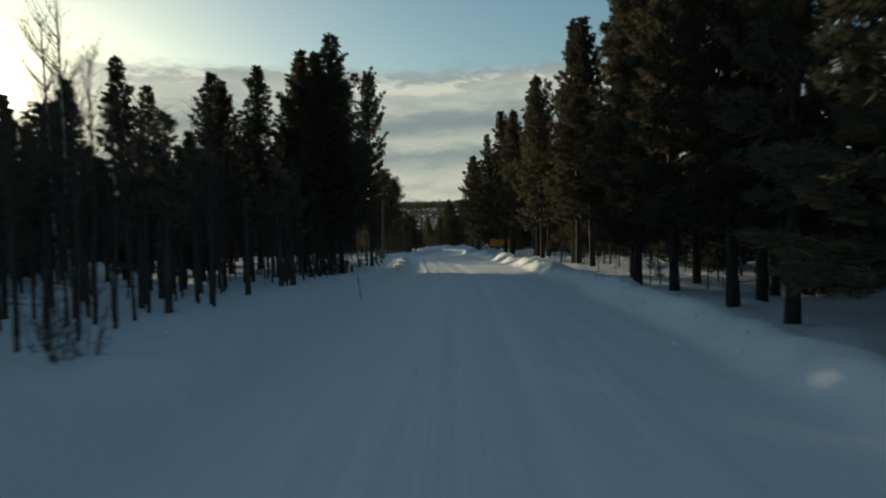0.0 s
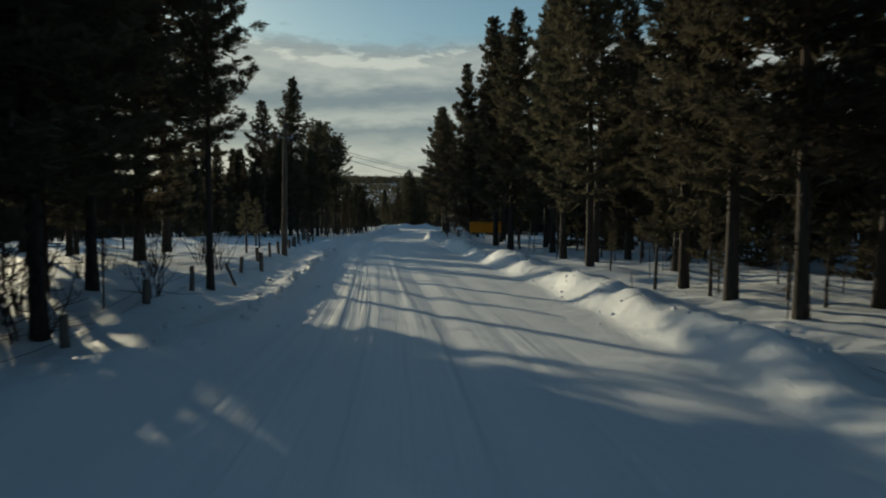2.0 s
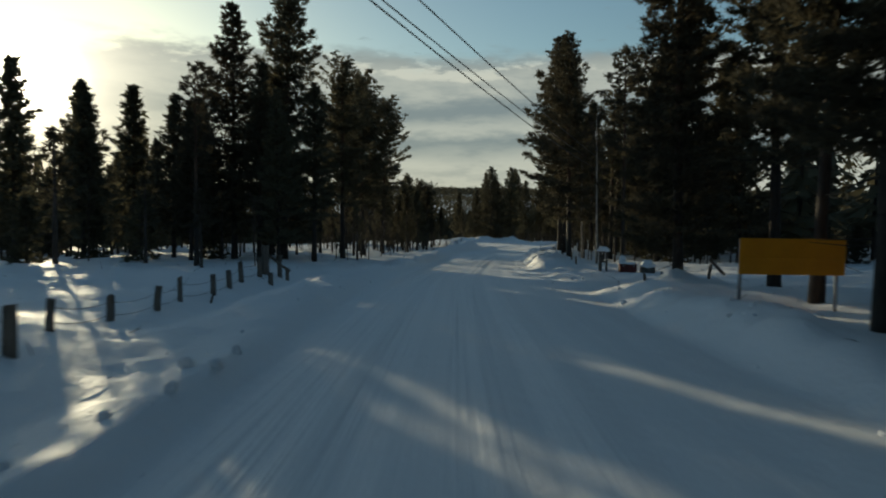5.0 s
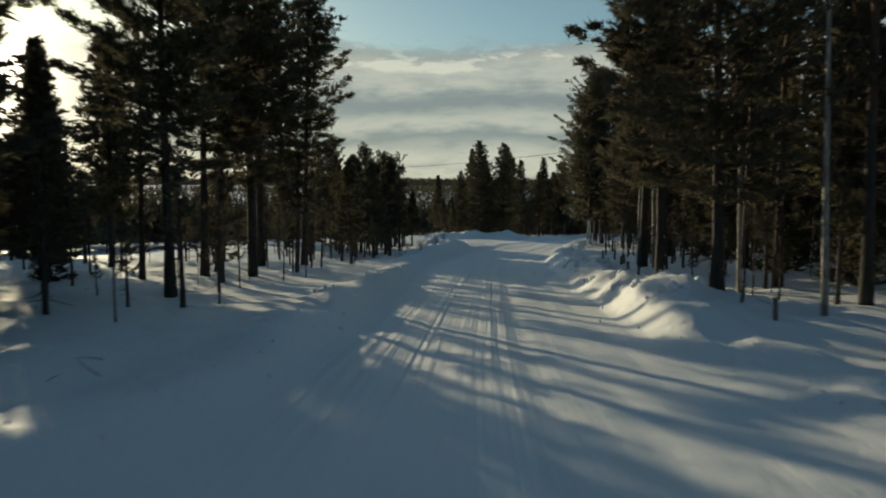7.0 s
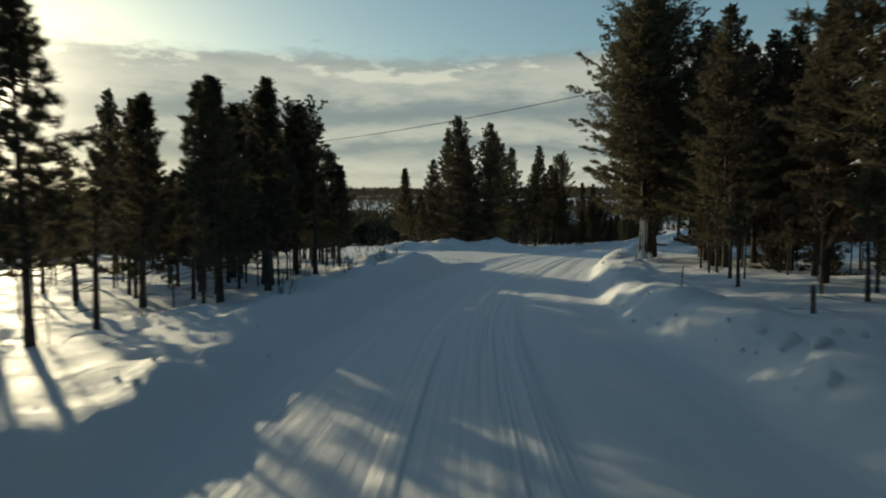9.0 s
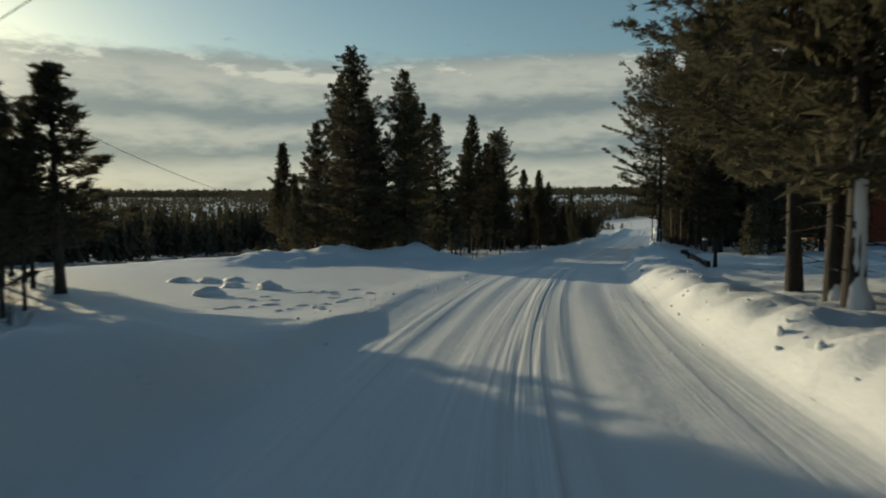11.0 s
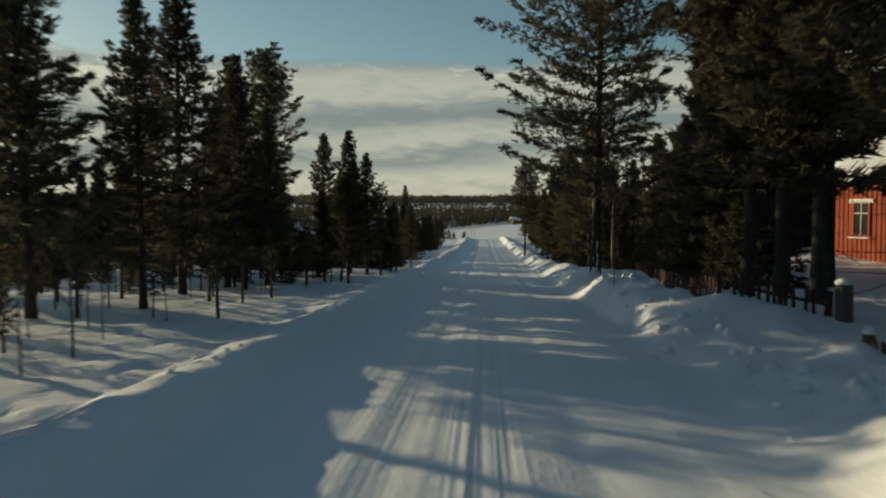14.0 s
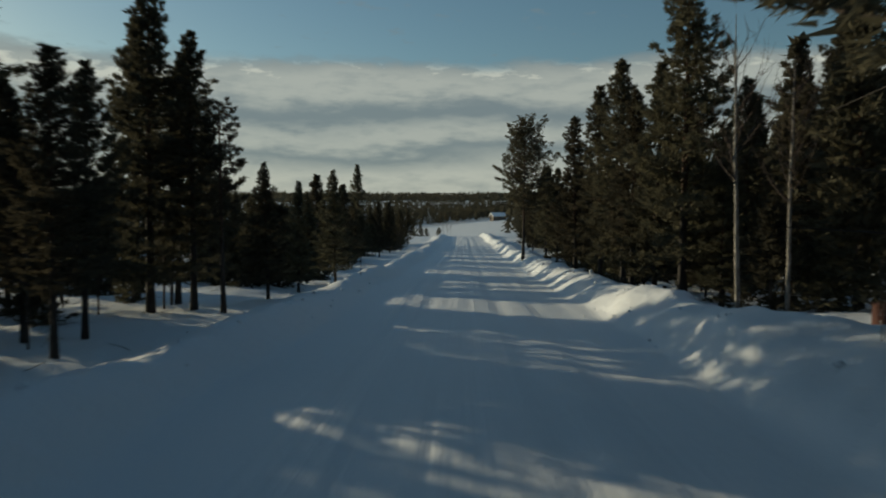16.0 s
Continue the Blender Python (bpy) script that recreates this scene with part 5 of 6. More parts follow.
tagged(mesh_from("fallen_stick", *tube_arrays(np.array([a + Vector((0, 0, -0.05)), a + Vector((0.02, 0.05, 0.12)), a + Vector((0.06, 0.1, 0.24))]), np.array([0.03, 0.025, 0.02]), 6), GREY_WOOD), "short broken stick poking out of the snow", "stick")
for run in (((68.9, 6.2), (69.7, 5.8), (70.5, 5.5), (71.4, 5.3)), ((84.9, 5.0), (86.2, 4.9), (87.8, 4.8), (88.8, 4.6), (92.9, 4.4), (94.4, 4.4), (96.6, 4.6), (98.9, 5.1), (101.5, 5.2), (104.3, 5.1))):
    spots = []
    for s, u in run:
        h = rf.uniform(0.28, 0.42)
        fence_post(s, u, h, rf.uniform(-6, 6), rf.uniform(-6, 6), rf.uniform(0.035, 0.05))
        spots.append((s, u, h * 0.7))
    strand(spots)


def brace(s, u, length):
    """A leaning strut against a post."""
    bm = bmesh.new()
    box(bm, 0.06, length, 0.06, (0, length / 2, 0), bevel=0.008)
    me = bpy.data.meshes.new("fence_strut")
    bm.to_mesh(me)
    bm.free()
    me.materials.append(GREY_WOOD)
    ob = new("fence_strut", me)
    ob.matrix_basis = Matrix.Translation(place(s, u) + Vector((0, 0, 0.42))) @ Matrix.Rotation(heading(s), 4, "Z") @ pose(0, 0, 0, -36, 0, -150)
    tagged(ob, "slanting wooden strut propping a fence post", "fence post")


brace(68.9, 6.2, 0.55)
brace(41.0, -4.1, 0.9)


# ------------------------------------------------------------------ snow stakes
def snow_stake(s, u, h, tilt):
    root = thing_at("snow_stake", s, u, "thin dark wooden stake marking the road edge in snow", "road marker", "snow stakes")
    root.matrix_basis = root.matrix_basis @ pose(0, 0, 0, tilt, tilt * 0.6, 0)
    z = np.linspace(-0.5, h, 5)
    mesh_from("shaft", *tube_arrays(np.c_[0.01 * np.sin(z * 3), 0 * z, z], np.linspace(0.011, 0.007, 5), 6), TWIG, root, True)
    mesh_from("band", *tube_arrays(np.array([[0, 0, h - 0.22], [0, 0, h - 0.12]]), [0.0105, 0.0105], 6), SIGN_BLACK, root)


for row in ((18.2, -2.47, 0.65, -14), (40.2, 6.0, 0.5, -4), (163.9, 3.5, 0.8, 2), (170.5, 4.1, 0.8, -2), (108.0, 4.0, 0.5, 4), (186.0, -3.2, 0.8, 2)):
    snow_stake(*row)


# ------------------------------------------------------------------ the direction sign
def direction_sign():
    root = thing_at("direction_sign", 64.1, 5.95, "dull orange road sign board on two thin steel posts", "road sign")
    w = 1.85
    for x in (-w / 2 + 0.04, w / 2 - 0.12):
        z = np.linspace(-0.6, 1.25, 4)
        mesh_from("post", *tube_arrays(np.c_[0 * z + x, 0 * z + 0.05, z], np.full(4, 0.032), 10), STEEL, root, True, "grey galvanised sign post")
    bm = bmesh.new()
    box(bm, w, 0.025, 0.64, (0, 0, 0.95), bevel=0.008)
    panel = part("panel", bm, SIGN_YELLOW, root, "dull orange sign board")
    for x in (-w / 2 + 0.06, w / 2 - 0.12):
        for z in (0.75, 1.12):
            bm = bmesh.new()
            box(bm, 0.09, 0.03, 0.04, (x, 0.028, z), bevel=0.006)
            part("clamp", bm, STEEL, panel, "steel clamp behind the board")
    bm = bmesh.new()
    box(bm, w + 0.01, 0.034, 0.03, (0, 0, 0.93), bevel=0.006)
    part("joint_strip", bm, SIGN_YELLOW, panel)


direction_sign()


# ------------------------------------------------------------------ at the first turning
def lump(name, parent, size, at, seed, mat=SNOW, label=""):
    """A soft, uneven heap."""
    bm = bmesh.new()
    bmesh.ops.create_icosphere(bm, subdivisions=3, radius=1.0)
    for v in bm.verts:
        k = 1 + 0.28 * noise.noise(v.co * 1.7 + Vector((seed, 0, 0))) + 0.10 * noise.noise(v.co * 5 + Vector((0, seed, 0)))
        v.co = Vector((v.co.x * size[0] * k, v.co.y * size[1] * k, max(v.co.z, -0.4) * size[2] * k)) + Vector(at)
    return part(name, bm, mat, parent, label, True)


def mail_shelter():
    root = thing_at("mail_shelter", 82.4, 5.9, "small open wooden mailbox stand under a snow-laden roof", "mailbox stand")
    for x, w, y in ((-0.11, 0.13, 0.06), (0.15, 0.05, -0.1), (0.15, 0.05, 0.16)):
        bm = bmesh.new()
        box(bm, w, 0.9 * w, 1.25, (x, y, 0.22), bevel=0.01)
        part("post", bm, GREY_WOOD, root)
    bm = bmesh.new()
    box(bm, 0.46, 0.50, 0.035, (0, 0.03, 0.86), bevel=0.008)
    part("roof", bm, GREY_WOOD, root)
    lump("snow_cap", root, (0.25, 0.28, 0.17), (0, 0.03, 0.91), 2.0, label="thick rounded cap of snow")
    bm = bmesh.new()
    box(bm, 0.30, 0.05, 0.07, (0.03, 0.02, 0.42), bevel=0.006)
    part("rail", bm, GREY_WOOD, root)
    bm = bmesh.new()
    box(bm, 0.20, 0.30, 0.26, (-0.09, -0.06, 0.60), bevel=0.02)
    b = part("mailbox", bm, POLE_WOOD, root, "weathered dark mailbox")
    bm = bmesh.new()
    box(bm, 0.16, 0.012, 0.04, (-0.09, -0.216, 0.66), bevel=0.004)
    part("flap", bm, SIGN_BLACK, b)


def sand_bin():
    root = thing_at("sand_bin", 82.2, 6.9, "dark red roadside bin buried to its lid in snow", "bin")
    bm = bmesh.new()
    box(bm, 0.70, 0.5, 0.56, (0, 0, 0.04), bevel=0.03)
    part("body", bm, RUST_RED, root)
    bm = bmesh.new()
    box(bm, 0.75, 0.55, 0.05, (0, 0, 0.33), bevel=0.02)
    part("lid", bm, RUST_RED, root)
    for x in (-0.22, 0.22):
        bm = bmesh.new()
        box(bm, 0.06, 0.02, 0.07, (x, -0.28, 0.29), bevel=0.006)
        part("hinge", bm, STEEL, root)
    lump("snow_cap", root, (0.37, 0.27, 0.07), (0, 0, 0.37), 5.0, label="snow lying on the lid")
    lump("snow_mound", root, (0.17, 0.18, 0.28), (-0.22, 0.05, 0.44), 6.0, label="pointed heap of snow")


def grey_box():
    root = thing_at("roadside_box", 82.0, 7.7, "low grey wooden box under a rounded cap of snow", "box")
    bm = bmesh.new()
    box(bm, 0.55, 0.45, 0.5, (0, 0, 0.0), bevel=0.02)
    part("body", bm, GREY_WOOD, root)
    lump("snow_cap", root, (0.3, 0.26, 0.22), (0, 0, 0.3), 8.0, label="rounded cap of snow")


grey_box()
mail_shelter()
sand_bin()


# ------------------------------------------------------------------ picket fences and the gate
def picket_fence(points, label, mat, sunk=0.52, step=0.115, w=0.065):
    """Rails and posts along points (s, u), with a picket every hand's width; each picket is a piece."""
    root = new("picket_fence")
    tagged(root, label, "fence", "picket fences of the yard")
    me = bpy.data.meshes.new("picket")
    bm = bmesh.new()
    h, d = 0.85, 0.02
    for y in (-d / 2, d / 2):
        for x, z in ((-w / 2, 0), (w / 2, 0), (w / 2, h - 0.05), (0, h), (-w / 2, h - 0.05)):
            bm.verts.new((x, y, z))
    bm.verts.ensure_lookup_table()
    a, b = bm.verts[:5], bm.verts[5:]
    bm.faces.new(list(reversed(b)))
    bm.faces.new(a)
    for i in range(5):
        j = (i + 1) % 5
        bm.faces.new((a[j], a[i], b[i], b[j]))
    bmesh.ops.recalc_face_normals(bm, faces=bm.faces)
    bm.to_mesh(me)
    bm.free()
    me.materials.append(mat)
    rp = random.Random(int(points[0][0]))
    for (s0, u0), (s1, u1) in zip(points[:-1], points[1:]):
        a, b = place(s0, u0), place(s1, u1)
        ln = (b - a).length
        yaw = math.atan2(b.y - a.y, b.x - a.x)
        k = max(2, int(ln / step))
        for zr in (0.24, 0.60):
            t = np.linspace(0, 1, 4)[:, None]
            p = np.array(a) * (1 - t) + np.array(b) * t
            p[:, 2] += zr - sunk
            mesh_from("rail", *tube_arrays(p, np.full(4, 0.03), 4), mat, root)
        for i in range(k):
            t = (i + 0.5) / k
            q = a.lerp(b, t)
            ob = new("picket", me)
            ob.parent = root
            ob.matrix_basis = Matrix.Translation(q + Vector((-math.sin(yaw) * 0.035, math.cos(yaw) * 0.035, -sunk + rp.uniform(-0.02, 0.03)))) @ pose(0, 0, 0, rp.uniform(-2, 2), rp.uniform(-3, 3), math.degrees(yaw))
        bm = bmesh.new()
        box(bm, 0.09, 0.09, 1.2, (0, 0, 0.86 - sunk - 0.6), bevel=0.012)
        ob = part("post", bm, mat, root)
        ob.matrix_basis = Matrix.Translation(a) @ pose(0, 0, 0, rp.uniform(-2, 2), rp.uniform(-2, 2), math.degrees(yaw))


picket_fence(((136.4, 4.75), (139.6, 4.65), (141.8, 4.6), (145.0, 4.65), (148.3, 4.8), (151.0, 5.05), (153.7, 5.5), (155.6, 5.9)), "dark weathered picket fence half buried in snow", DARK_FENCE, 0.67, 0.09, 0.048)
picket_fence(((157.4, 6.15), (157.7, 5.4), (158.1, 4.65)), "short dark picket fence beside a gatepost in snow", DARK_FENCE, 0.42, 0.14)
picket_fence(((158.2, 4.45), (161.4, 4.7), (164.8, 5.1), (168.8, 5.6), (172.0, 5.9), (175.0, 6.6)), "faded red picket fence with snow along its foot", RED_FENCE, 0.47)


def gatepost(s, u, h, r):
    root = thing_at("gatepost", s, u, "stout round timber gatepost beside the yard entrance", "post", "gateposts of the yard")
    z = np.linspace(-0.4, h, 6)
    mesh_from("trunk", *tube_arrays(np.c_[0 * z, 0 * z, z], r * np.array([1.05, 1.0, 1.02, 0.99, 1.0, 0.96]), 14), POLE_WOOD, root, True)
    bm = bmesh.new()
    bmesh.ops.create_cone(bm, segments=14, radius1=r, radius2=r * 0.9, depth=0.03, cap_ends=True, matrix=Matrix.Translation((0, 0, h)))
    part("top", bm, POLE_WOOD, root)
    lump("snow_cap", root, (r * 0.9, r * 0.9, 0.10), (0, 0, h + 0.03), s, label="little cap of snow")


gatepost(157.2, 6.3, 0.6, 0.15)
gatepost(155.7, 5.95, 0.2, 0.1)


# ------------------------------------------------------------------ the red house
def house():
    root = thing_at("house", 172.95, 13.6, "red board-clad wooden house with white window trim and a snow-covered roof", "house", turn=-74.0, sink=0.1)
    L, W, H, rise = 6.5, 5.2, 3.1, 2.0           # along its x, along its y, eaves, ridge above them
    root.matrix_basis = root.matrix_basis @ Matrix.Translation((L / 2, W / 2, 0))
    bm = bmesh.new()
    prof = [(-W / 2, -0.4), (W / 2, -0.4), (W / 2, H), (0, H + rise), (-W / 2, H)]
    ends = [[bm.verts.new((x, y, z)) for y, z in prof] for x in (-L / 2, L / 2)]
    bm.faces.new(list(reversed(ends[0])))
    bm.faces.new(ends[1])
    for i in range(5):
        j = (i + 1) % 5
        bm.faces.new((ends[0][i], ends[0][j], ends[1][j], ends[1][i]))
    bmesh.ops.recalc_face_normals(bm, faces=bm.faces)
    wall = part("wall", bm, RED_WOOD, root, "red vertical board cladding")
    # cover strips of the cladding, each a piece
    strips = {}

    def strip(x, y, z0, z1, turn):
        key = round(z1 - z0, 1)
        if key not in strips:
            b = bmesh.new()
            box(b, 0.055, 0.028, key, (0, 0, key / 2))
            strips[key] = bpy.data.meshes.new("batten")
            b.to_mesh(strips[key])
            b.free()
            strips[key].materials.append(RED_WOOD)
        ob = new("batten", strips[key])
        ob.parent = wall
        ob.matrix_basis = pose(x, y, z0, 0, 0, turn)
    for i in range(int(W / 0.22)):
        y = -W / 2 + 0.15 + i * 0.22
        top = H + rise * (1 - abs(y) / (W / 2)) - 0.15
        strip(-L / 2 - 0.013, y, 0.0, top, 90)
    for i in range(int(L / 0.22)):
        strip(-L / 2 + 0.15 + i * 0.22, -W / 2 - 0.013, 0.0, H - 0.1, 0)

    def window(x, y, z, turn, w=0.62, h=1.05):
        m = pose(x, y, z, 0, 0, turn)
        e = new("window")
        e.parent = root
        e.matrix_basis = m
        bm = bmesh.new()
        for dx in (-w / 2 - 0.04, w / 2 + 0.04):
            box(bm, 0.08, 0.05, h + 0.1, (dx, -0.025, 0))
        part("side_trim", bm, RED_WOOD, e)
        bm = bmesh.new()
        box(bm, w + 0.5, 0.07, 0.09, (0, -0.035, h / 2 + 0.12))
        for i in range(9):
            box(bm, 0.07, 0.05, 0.09, (-w / 2 - 0.2 + i * (w + 0.4) / 8, -0.03, h / 2 + 0.045))
        part("header", bm, WHITE_PAINT, e, "white scalloped board over the window")
        bm = bmesh.new()
        box(bm, w, 0.02, h, (0, -0.012, 0))
        part("pane", bm, DARK_GLASS, e)
        bm = bmesh.new()
        box(bm, 0.03, 0.03, h, (0, -0.028, 0))
        box(bm, w, 0.028, 0.03, (0, -0.03, h * 0.18))
        part("glazing_bar", bm, WHITE_PAINT, e)
        bm = bmesh.new()
        box(bm, w + 0.34, 0.16, 0.05, (0, -0.09, -h / 2 - 0.13), bevel=0.015)
        part("sill", bm, SNOW, e, "window sill with snow on it")
    window(-L / 2 - 0.016, 1.4, 1.75, -90)
    window(-L / 2 - 0.016, -1.4, 1.75, -90)
    window(-L / 2 - 0.016, 0.0, 3.6, -90, 0.5, 0.7)
    for x in (-L / 2 + 1.5, -L / 2 + 3.9):
        window(x, -W / 2 - 0.016, 1.55, 0, 0.66, 1.15)
    for x, y in ((-L / 2, -W / 2), (-L / 2, W / 2)):
        bm = bmesh.new()
        box(bm, 0.16, 0.16, H + 0.2, (x, y, H / 2 - 0.1))
        part("corner_board", bm, RED_WOOD, root)
    for sgn in (-1, 1):
        tilt = math.atan2(rise, W / 2)
        ln = math.hypot(rise, W / 2) + 0.55
        mid = (0, sgn * (W / 4 + 0.2 * math.cos(tilt)), H + rise / 2 - 0.2 * math.sin(tilt) + 0.06)
        bm = bmesh.new()
        box(bm, L + 1.0, ln, 0.08, mid, Matrix.Rotation(-sgn * tilt, 3, "X"))
        part("roof", bm, GREY_WOOD, root, "dark boarded roof slope")
        bm = bmesh.new()
        up = Vector((0, sgn * math.sin(tilt), math.cos(tilt))) * 0.17
        box(bm, L + 1.1, ln + 0.12, 0.26, Vector(mid) + up, Matrix.Rotation(-sgn * tilt, 3, "X"), bevel=0.09)
        bmesh.ops.subdivide_edges(bm, edges=bm.edges, cuts=5, use_grid_fill=True)
        for v in bm.verts:
            v.co += Vector((0, 0, 0.05 * noise.noise(v.co * 1.3)))
        part("snow_layer", bm, SNOW, root, "thick snow lying on the roof", True)
    bm = bmesh.new()
    box(bm, 0.6, 0.6, 1.4, (1.0, 0.3, H + rise + 0.3), bevel=0.02)
    part("chimney", bm, material("chimney_brick", (0.30, 0.15, 0.10), 0.9), root, "brick chimney")


house()


def far_cabin(s, u, turn, size, label, wall_mat):
    """A small plain cabin: walls, a door, a window and two snowy roof slopes with their eaves."""
    root = thing_at("cabin", s, u, label, "house", turn=turn)
    k = size
    bm = bmesh.new()
    prof = [(-2.0, -0.4), (2.0, -0.4), (2.0, 1.5), (0.0, 2.6), (-2.0, 1.5)]
    ends = [[bm.verts.new((x * k, y * k, z * k)) for y, z in prof] for x in (-2.5, 2.5)]
    bm.faces.new(list(reversed(ends[0])))
    bm.faces.new(ends[1])
    for i in range(5):
        j = (i + 1) % 5
        bm.faces.new((ends[0][i], ends[0][j], ends[1][j], ends[1][i]))
    bmesh.ops.recalc_face_normals(bm, faces=bm.faces)
    part("wall", bm, wall_mat, root)
    for sgn in (-1, 1):
        bm = bmesh.new()
        box(bm, 5.7 * k, 2.75 * k, 0.26 * k, (0, sgn * 1.12 * k, 2.16 * k), Matrix.Rotation(-sgn * 0.503, 3, "X"), bevel=0.07)
        part("roof", bm, SNOW, root, "snow-covered roof slope")
        bm = bmesh.new()
        box(bm, 0.05, 2.7 * k, 0.18 * k, (-2.82 * k, sgn * 1.10 * k, 2.02 * k), Matrix.Rotation(-sgn * 0.503, 3, "X"))
        part("bargeboard", bm, WHITE_PAINT, root, "pale painted gable board")
    bm = bmesh.new()
    box(bm, 0.05, 0.8 * k, 0.7 * k, (-2.51 * k, 0.6 * k, 0.9 * k), bevel=0.01)
    part("window", bm, DARK_GLASS, root)
    bm = bmesh.new()
    box(bm, 0.8 * k, 0.06, 1.5 * k, (0.6 * k, -2.01 * k, 0.5 * k), bevel=0.01)
    part("door", bm, GREY_WOOD, root)


far_cabin(386.0, 11.2, 20.0, 0.85, "small far-off cabin with a snowy roof beside the field", POLE_WOOD)
far_cabin(89.0, 24.0, -70.0, 0.9, "weathered grey cabin with a snowy roof deep in the pine wood", GREY_WOOD)


# ------------------------------------------------------------------ snow on a trunk, clods and litter
def trunk_snow(tree, r, h, side):
    """Wind-driven snow plastered on one side of a trunk, with a collar at the foot."""
    t = np.linspace(-0.1, h, 12)
    a = np.linspace(-0.95, 0.95, 9) + side
    rs = np.random.RandomState(3)
    tt, aa = np.meshgrid(t, a, indexing="ij")
    ragged = 1.0 + 0.35 * np.sin(tt * 7.0) + 0.25 * np.sin(tt * 17.0)
    thick = 0.045 * (np.cos((aa - side) * 1.3 * ragged) - 0.25) * (1.1 - tt / h) + 0.16 * np.exp(-(tt / 0.22) ** 2) + rs.normal(0, 0.006, tt.shape)
    rr = r * (1 - 0.04 * tt) + np.clip(thick, -0.03, None)
    v = np.stack([np.cos(aa) * rr, np.sin(aa) * rr, tt], -1).reshape(-1, 3)
    i, j = np.meshgrid(np.arange(11), np.arange(8), indexing="ij")
    f = np.stack([i * 9 + j, i * 9 + j + 1, (i + 1) * 9 + j + 1, (i + 1) * 9 + j], -1).reshape(-1, 4)
    k = tree.matrix_basis.to_scale()
    ob = mesh_from("snow_patch", v, f, SNOW, tree, True, "snow plastered on the trunk")
    turn = tree.matrix_basis.to_euler().z
    ob.matrix_basis = Matrix.Rotation(-turn, 4, "Z") @ Matrix.Diagonal((1 / k.x, 1 / k.y, 1 / k.z, 1))


for tree, r, h, side in SNOWY:
    trunk_snow(tree, r, h, side)


def clods():
    """Broken lumps of snow along the ploughed banks: countless, one mesh."""
    rs = np.random.RandomState(21)
    bm = bmesh.new()
    bmesh.ops.create_icosphere(bm, subdivisions=1, radius=1.0)
    ball = np.array([v.co[:] for v in bm.verts])
    tri = np.array([[v.index for v in f.verts] for f in bm.faces])
    bm.free()
    b = Batch()
    for _ in range(900):
        s = rs.uniform(2, 200)
        right = rs.rand() < 0.62
        if right:
            u = np.interp(s, *EDGE_R) + rs.normal(0.55, 0.45)
        else:
            u = np.interp(s, *EDGE_L) - rs.normal(0.9, 0.5)
        k = rs.gamma(2.0, 0.009) + 0.010
        if rs.rand() < 0.13:
            s, u, k = rs.choice([rs.uniform(86, 101), rs.uniform(144, 166), rs.uniform(34, 60)]), 0.0, rs.uniform(0.05, 0.13)
            u = np.interp(s, *EDGE_R) + rs.uniform(0.3, 1.5) if s > 70 else np.interp(s, *EDGE_L) - rs.uniform(0.3, 0.6)
        v = ball * (k * rs.uniform(0.7, 1.3, 3)) * (1 + rs.normal(0, 0.16, (len(ball), 1)))
        at = place(s, u)
        b.add(v + np.array([at.x, at.y, at.z + 0.25 * k]), tri)
    ob = mesh_from("snow_clods", *b.arrays(), SNOW, smooth_shade=True)
    tagged(ob, "broken lumps of ploughed snow along the road banks", "snow", kind="stuff")


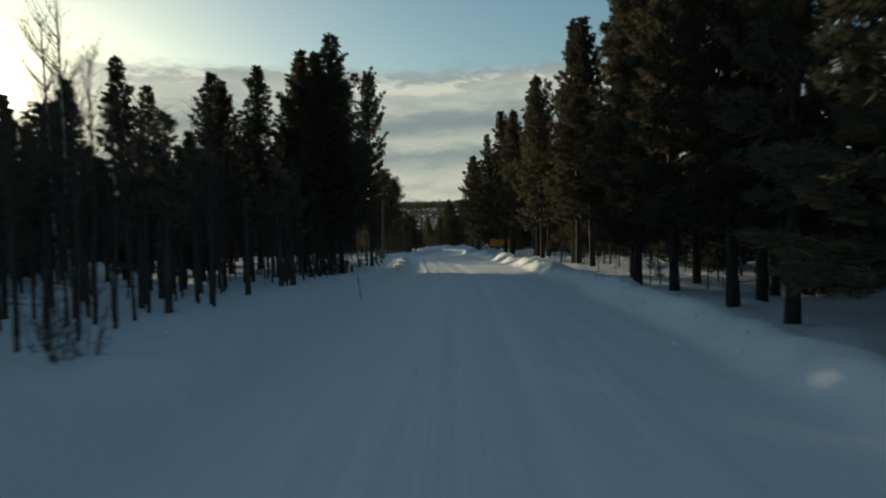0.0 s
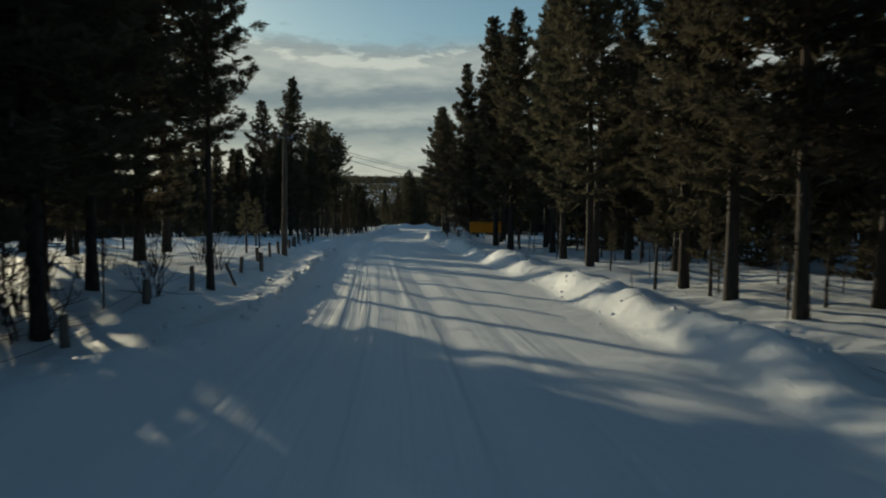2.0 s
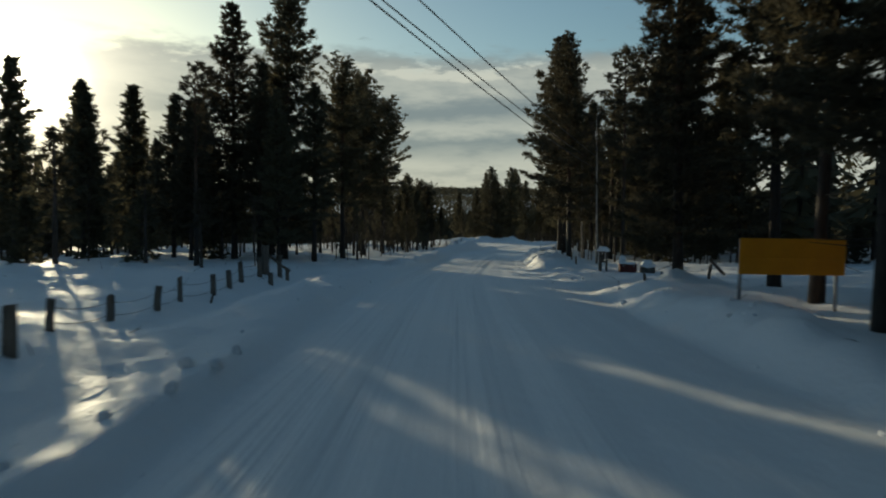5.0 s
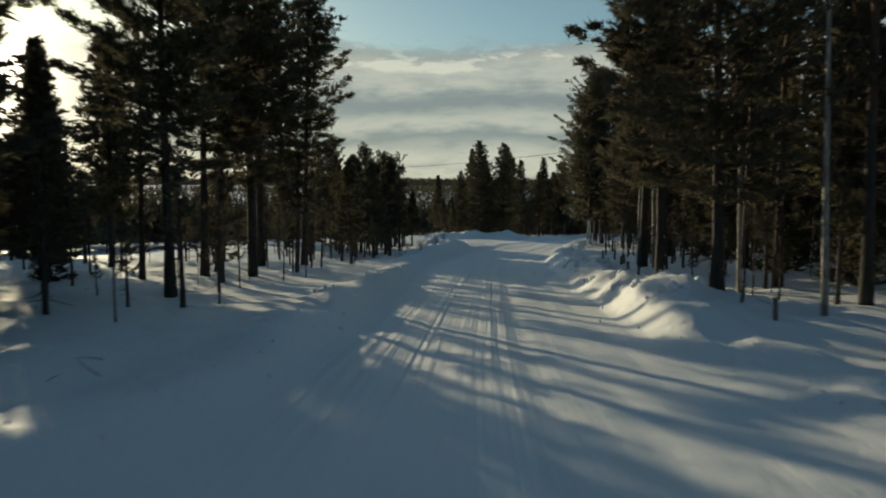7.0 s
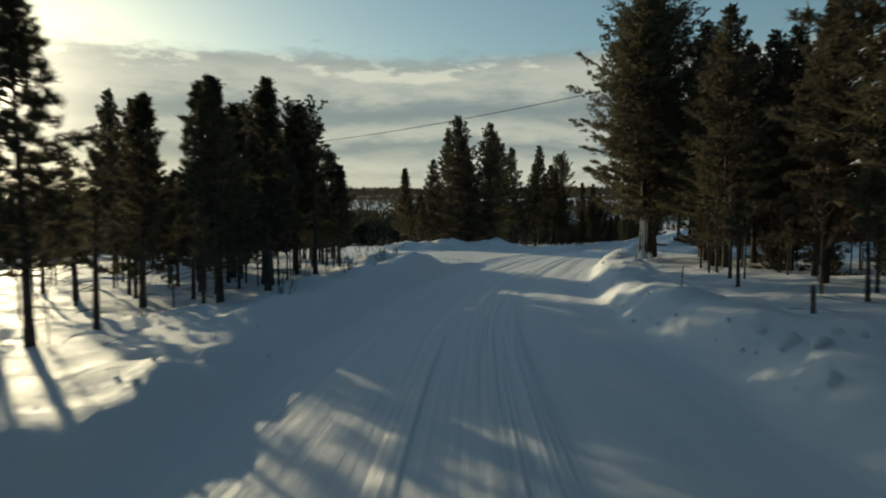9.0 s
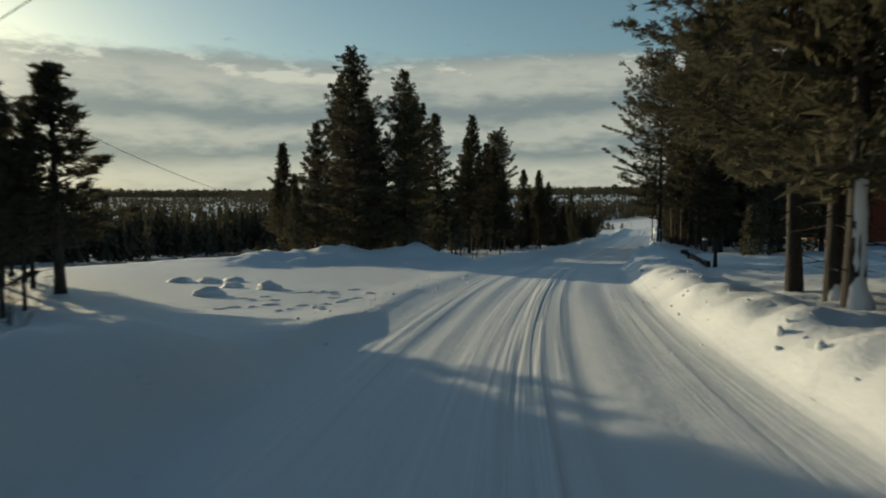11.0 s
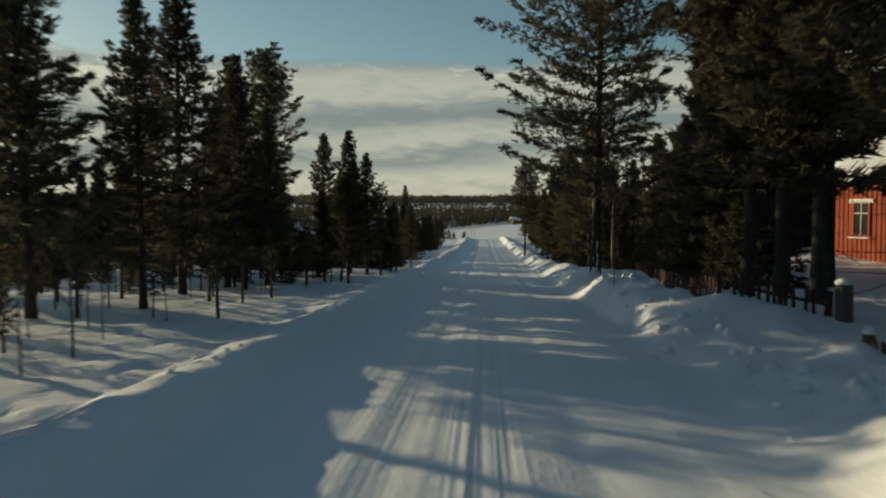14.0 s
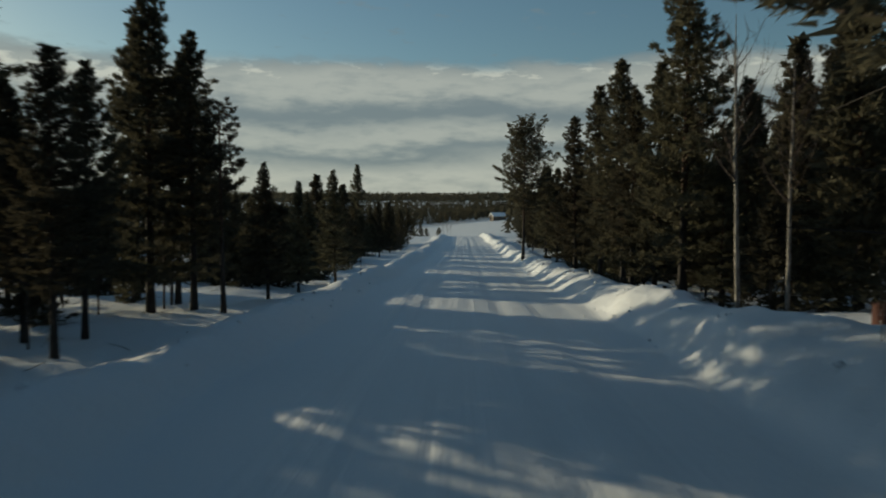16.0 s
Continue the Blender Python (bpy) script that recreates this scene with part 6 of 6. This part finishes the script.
def footprints():
    """Rims of trodden snow round a trail of footprints by the turning: one mesh."""
    rs = np.random.RandomState(33)
    b = Batch()
    a = np.linspace(0, 2 * np.pi, 11)[:-1]
    for _ in range(34):
        s, u = rs.uniform(126.6, 131.2), rs.uniform(-6.8, -3.9)
        turn, ln, wd = rs.uniform(0, 6.28), rs.uniform(0.09, 0.14), rs.uniform(0.05, 0.07)
        rings = []
        for grow, z in ((1.6, -0.03), (1.2, 0.02), (0.85, 0.018), (0.6, -0.02)):
            x, y = np.cos(a) * ln * grow, np.sin(a) * wd * grow
            rings.append(np.c_[x * math.cos(turn) - y * math.sin(turn), x * math.sin(turn) + y * math.cos(turn), z + rs.normal(0, 0.007, 10)])
        i, j = np.meshgrid(np.arange(3), np.arange(10), indexing="ij")
        f = np.stack([i * 10 + j, i * 10 + (j + 1) % 10, (i + 1) * 10 + (j + 1) % 10, (i + 1) * 10 + j], -1).reshape(-1, 4)
        b.add(np.concatenate(rings) + np.array(place(s, u)), f)
    tagged(mesh_from("footprints", *b.arrays(), SNOW, smooth_shade=True), "trodden footprints in the sunlit snow by the turning", "footprints", kind="stuff")


def snow_mound(s, u, wide, high, seed):
    root = thing_at("snow_mound", s, u, "small rounded mound of wind-packed snow by the turning", "snow mound", "snow mounds")
    lump("mound", root, (wide, wide * 0.7, high), (0, 0, 0), seed)


def litter():
    """Fallen twigs and bark on the snow under the trees: one mesh."""
    rs = np.random.RandomState(22)
    b = Batch()
    for _ in range(700):
        s = rs.uniform(4, 190)
        u = rs.choice([-1, 1]) * rs.uniform(4.2, 11)
        if u < 0 and 121 < s < 143:
            continue
        at = np.array(place(s, u))
        a, ln = rs.uniform(0, 6.28), rs.uniform(0.08, 0.5)
        d = np.array([math.cos(a), math.sin(a), rs.uniform(0, 0.5)]) * ln
        b.add(*tube_arrays(np.array([at - 0.3 * d, at + 0.3 * d + rs.normal(0, 0.02, 3), at + 0.8 * d]), [0.006, 0.005, 0.002], 3))
    ob = mesh_from("fallen_twigs", *b.arrays(), TWIG)
    tagged(ob, "scattered dark twigs and stalks on the snow", "twigs", kind="stuff")


clods()
footprints()
for row in ((131.1, -7.0, 0.36, 0.2, 1.3), (131.6, -8.3, 0.32, 0.15, 2.1), (129.5, -7.8, 0.4, 0.2, 3.7), (133.1, -9.9, 0.4, 0.15, 4.4), (133.2, -10.9, 0.4, 0.16, 5.2), (133.7, -9.4, 0.32, 0.13, 6.9)):
    snow_mound(*row)
litter()
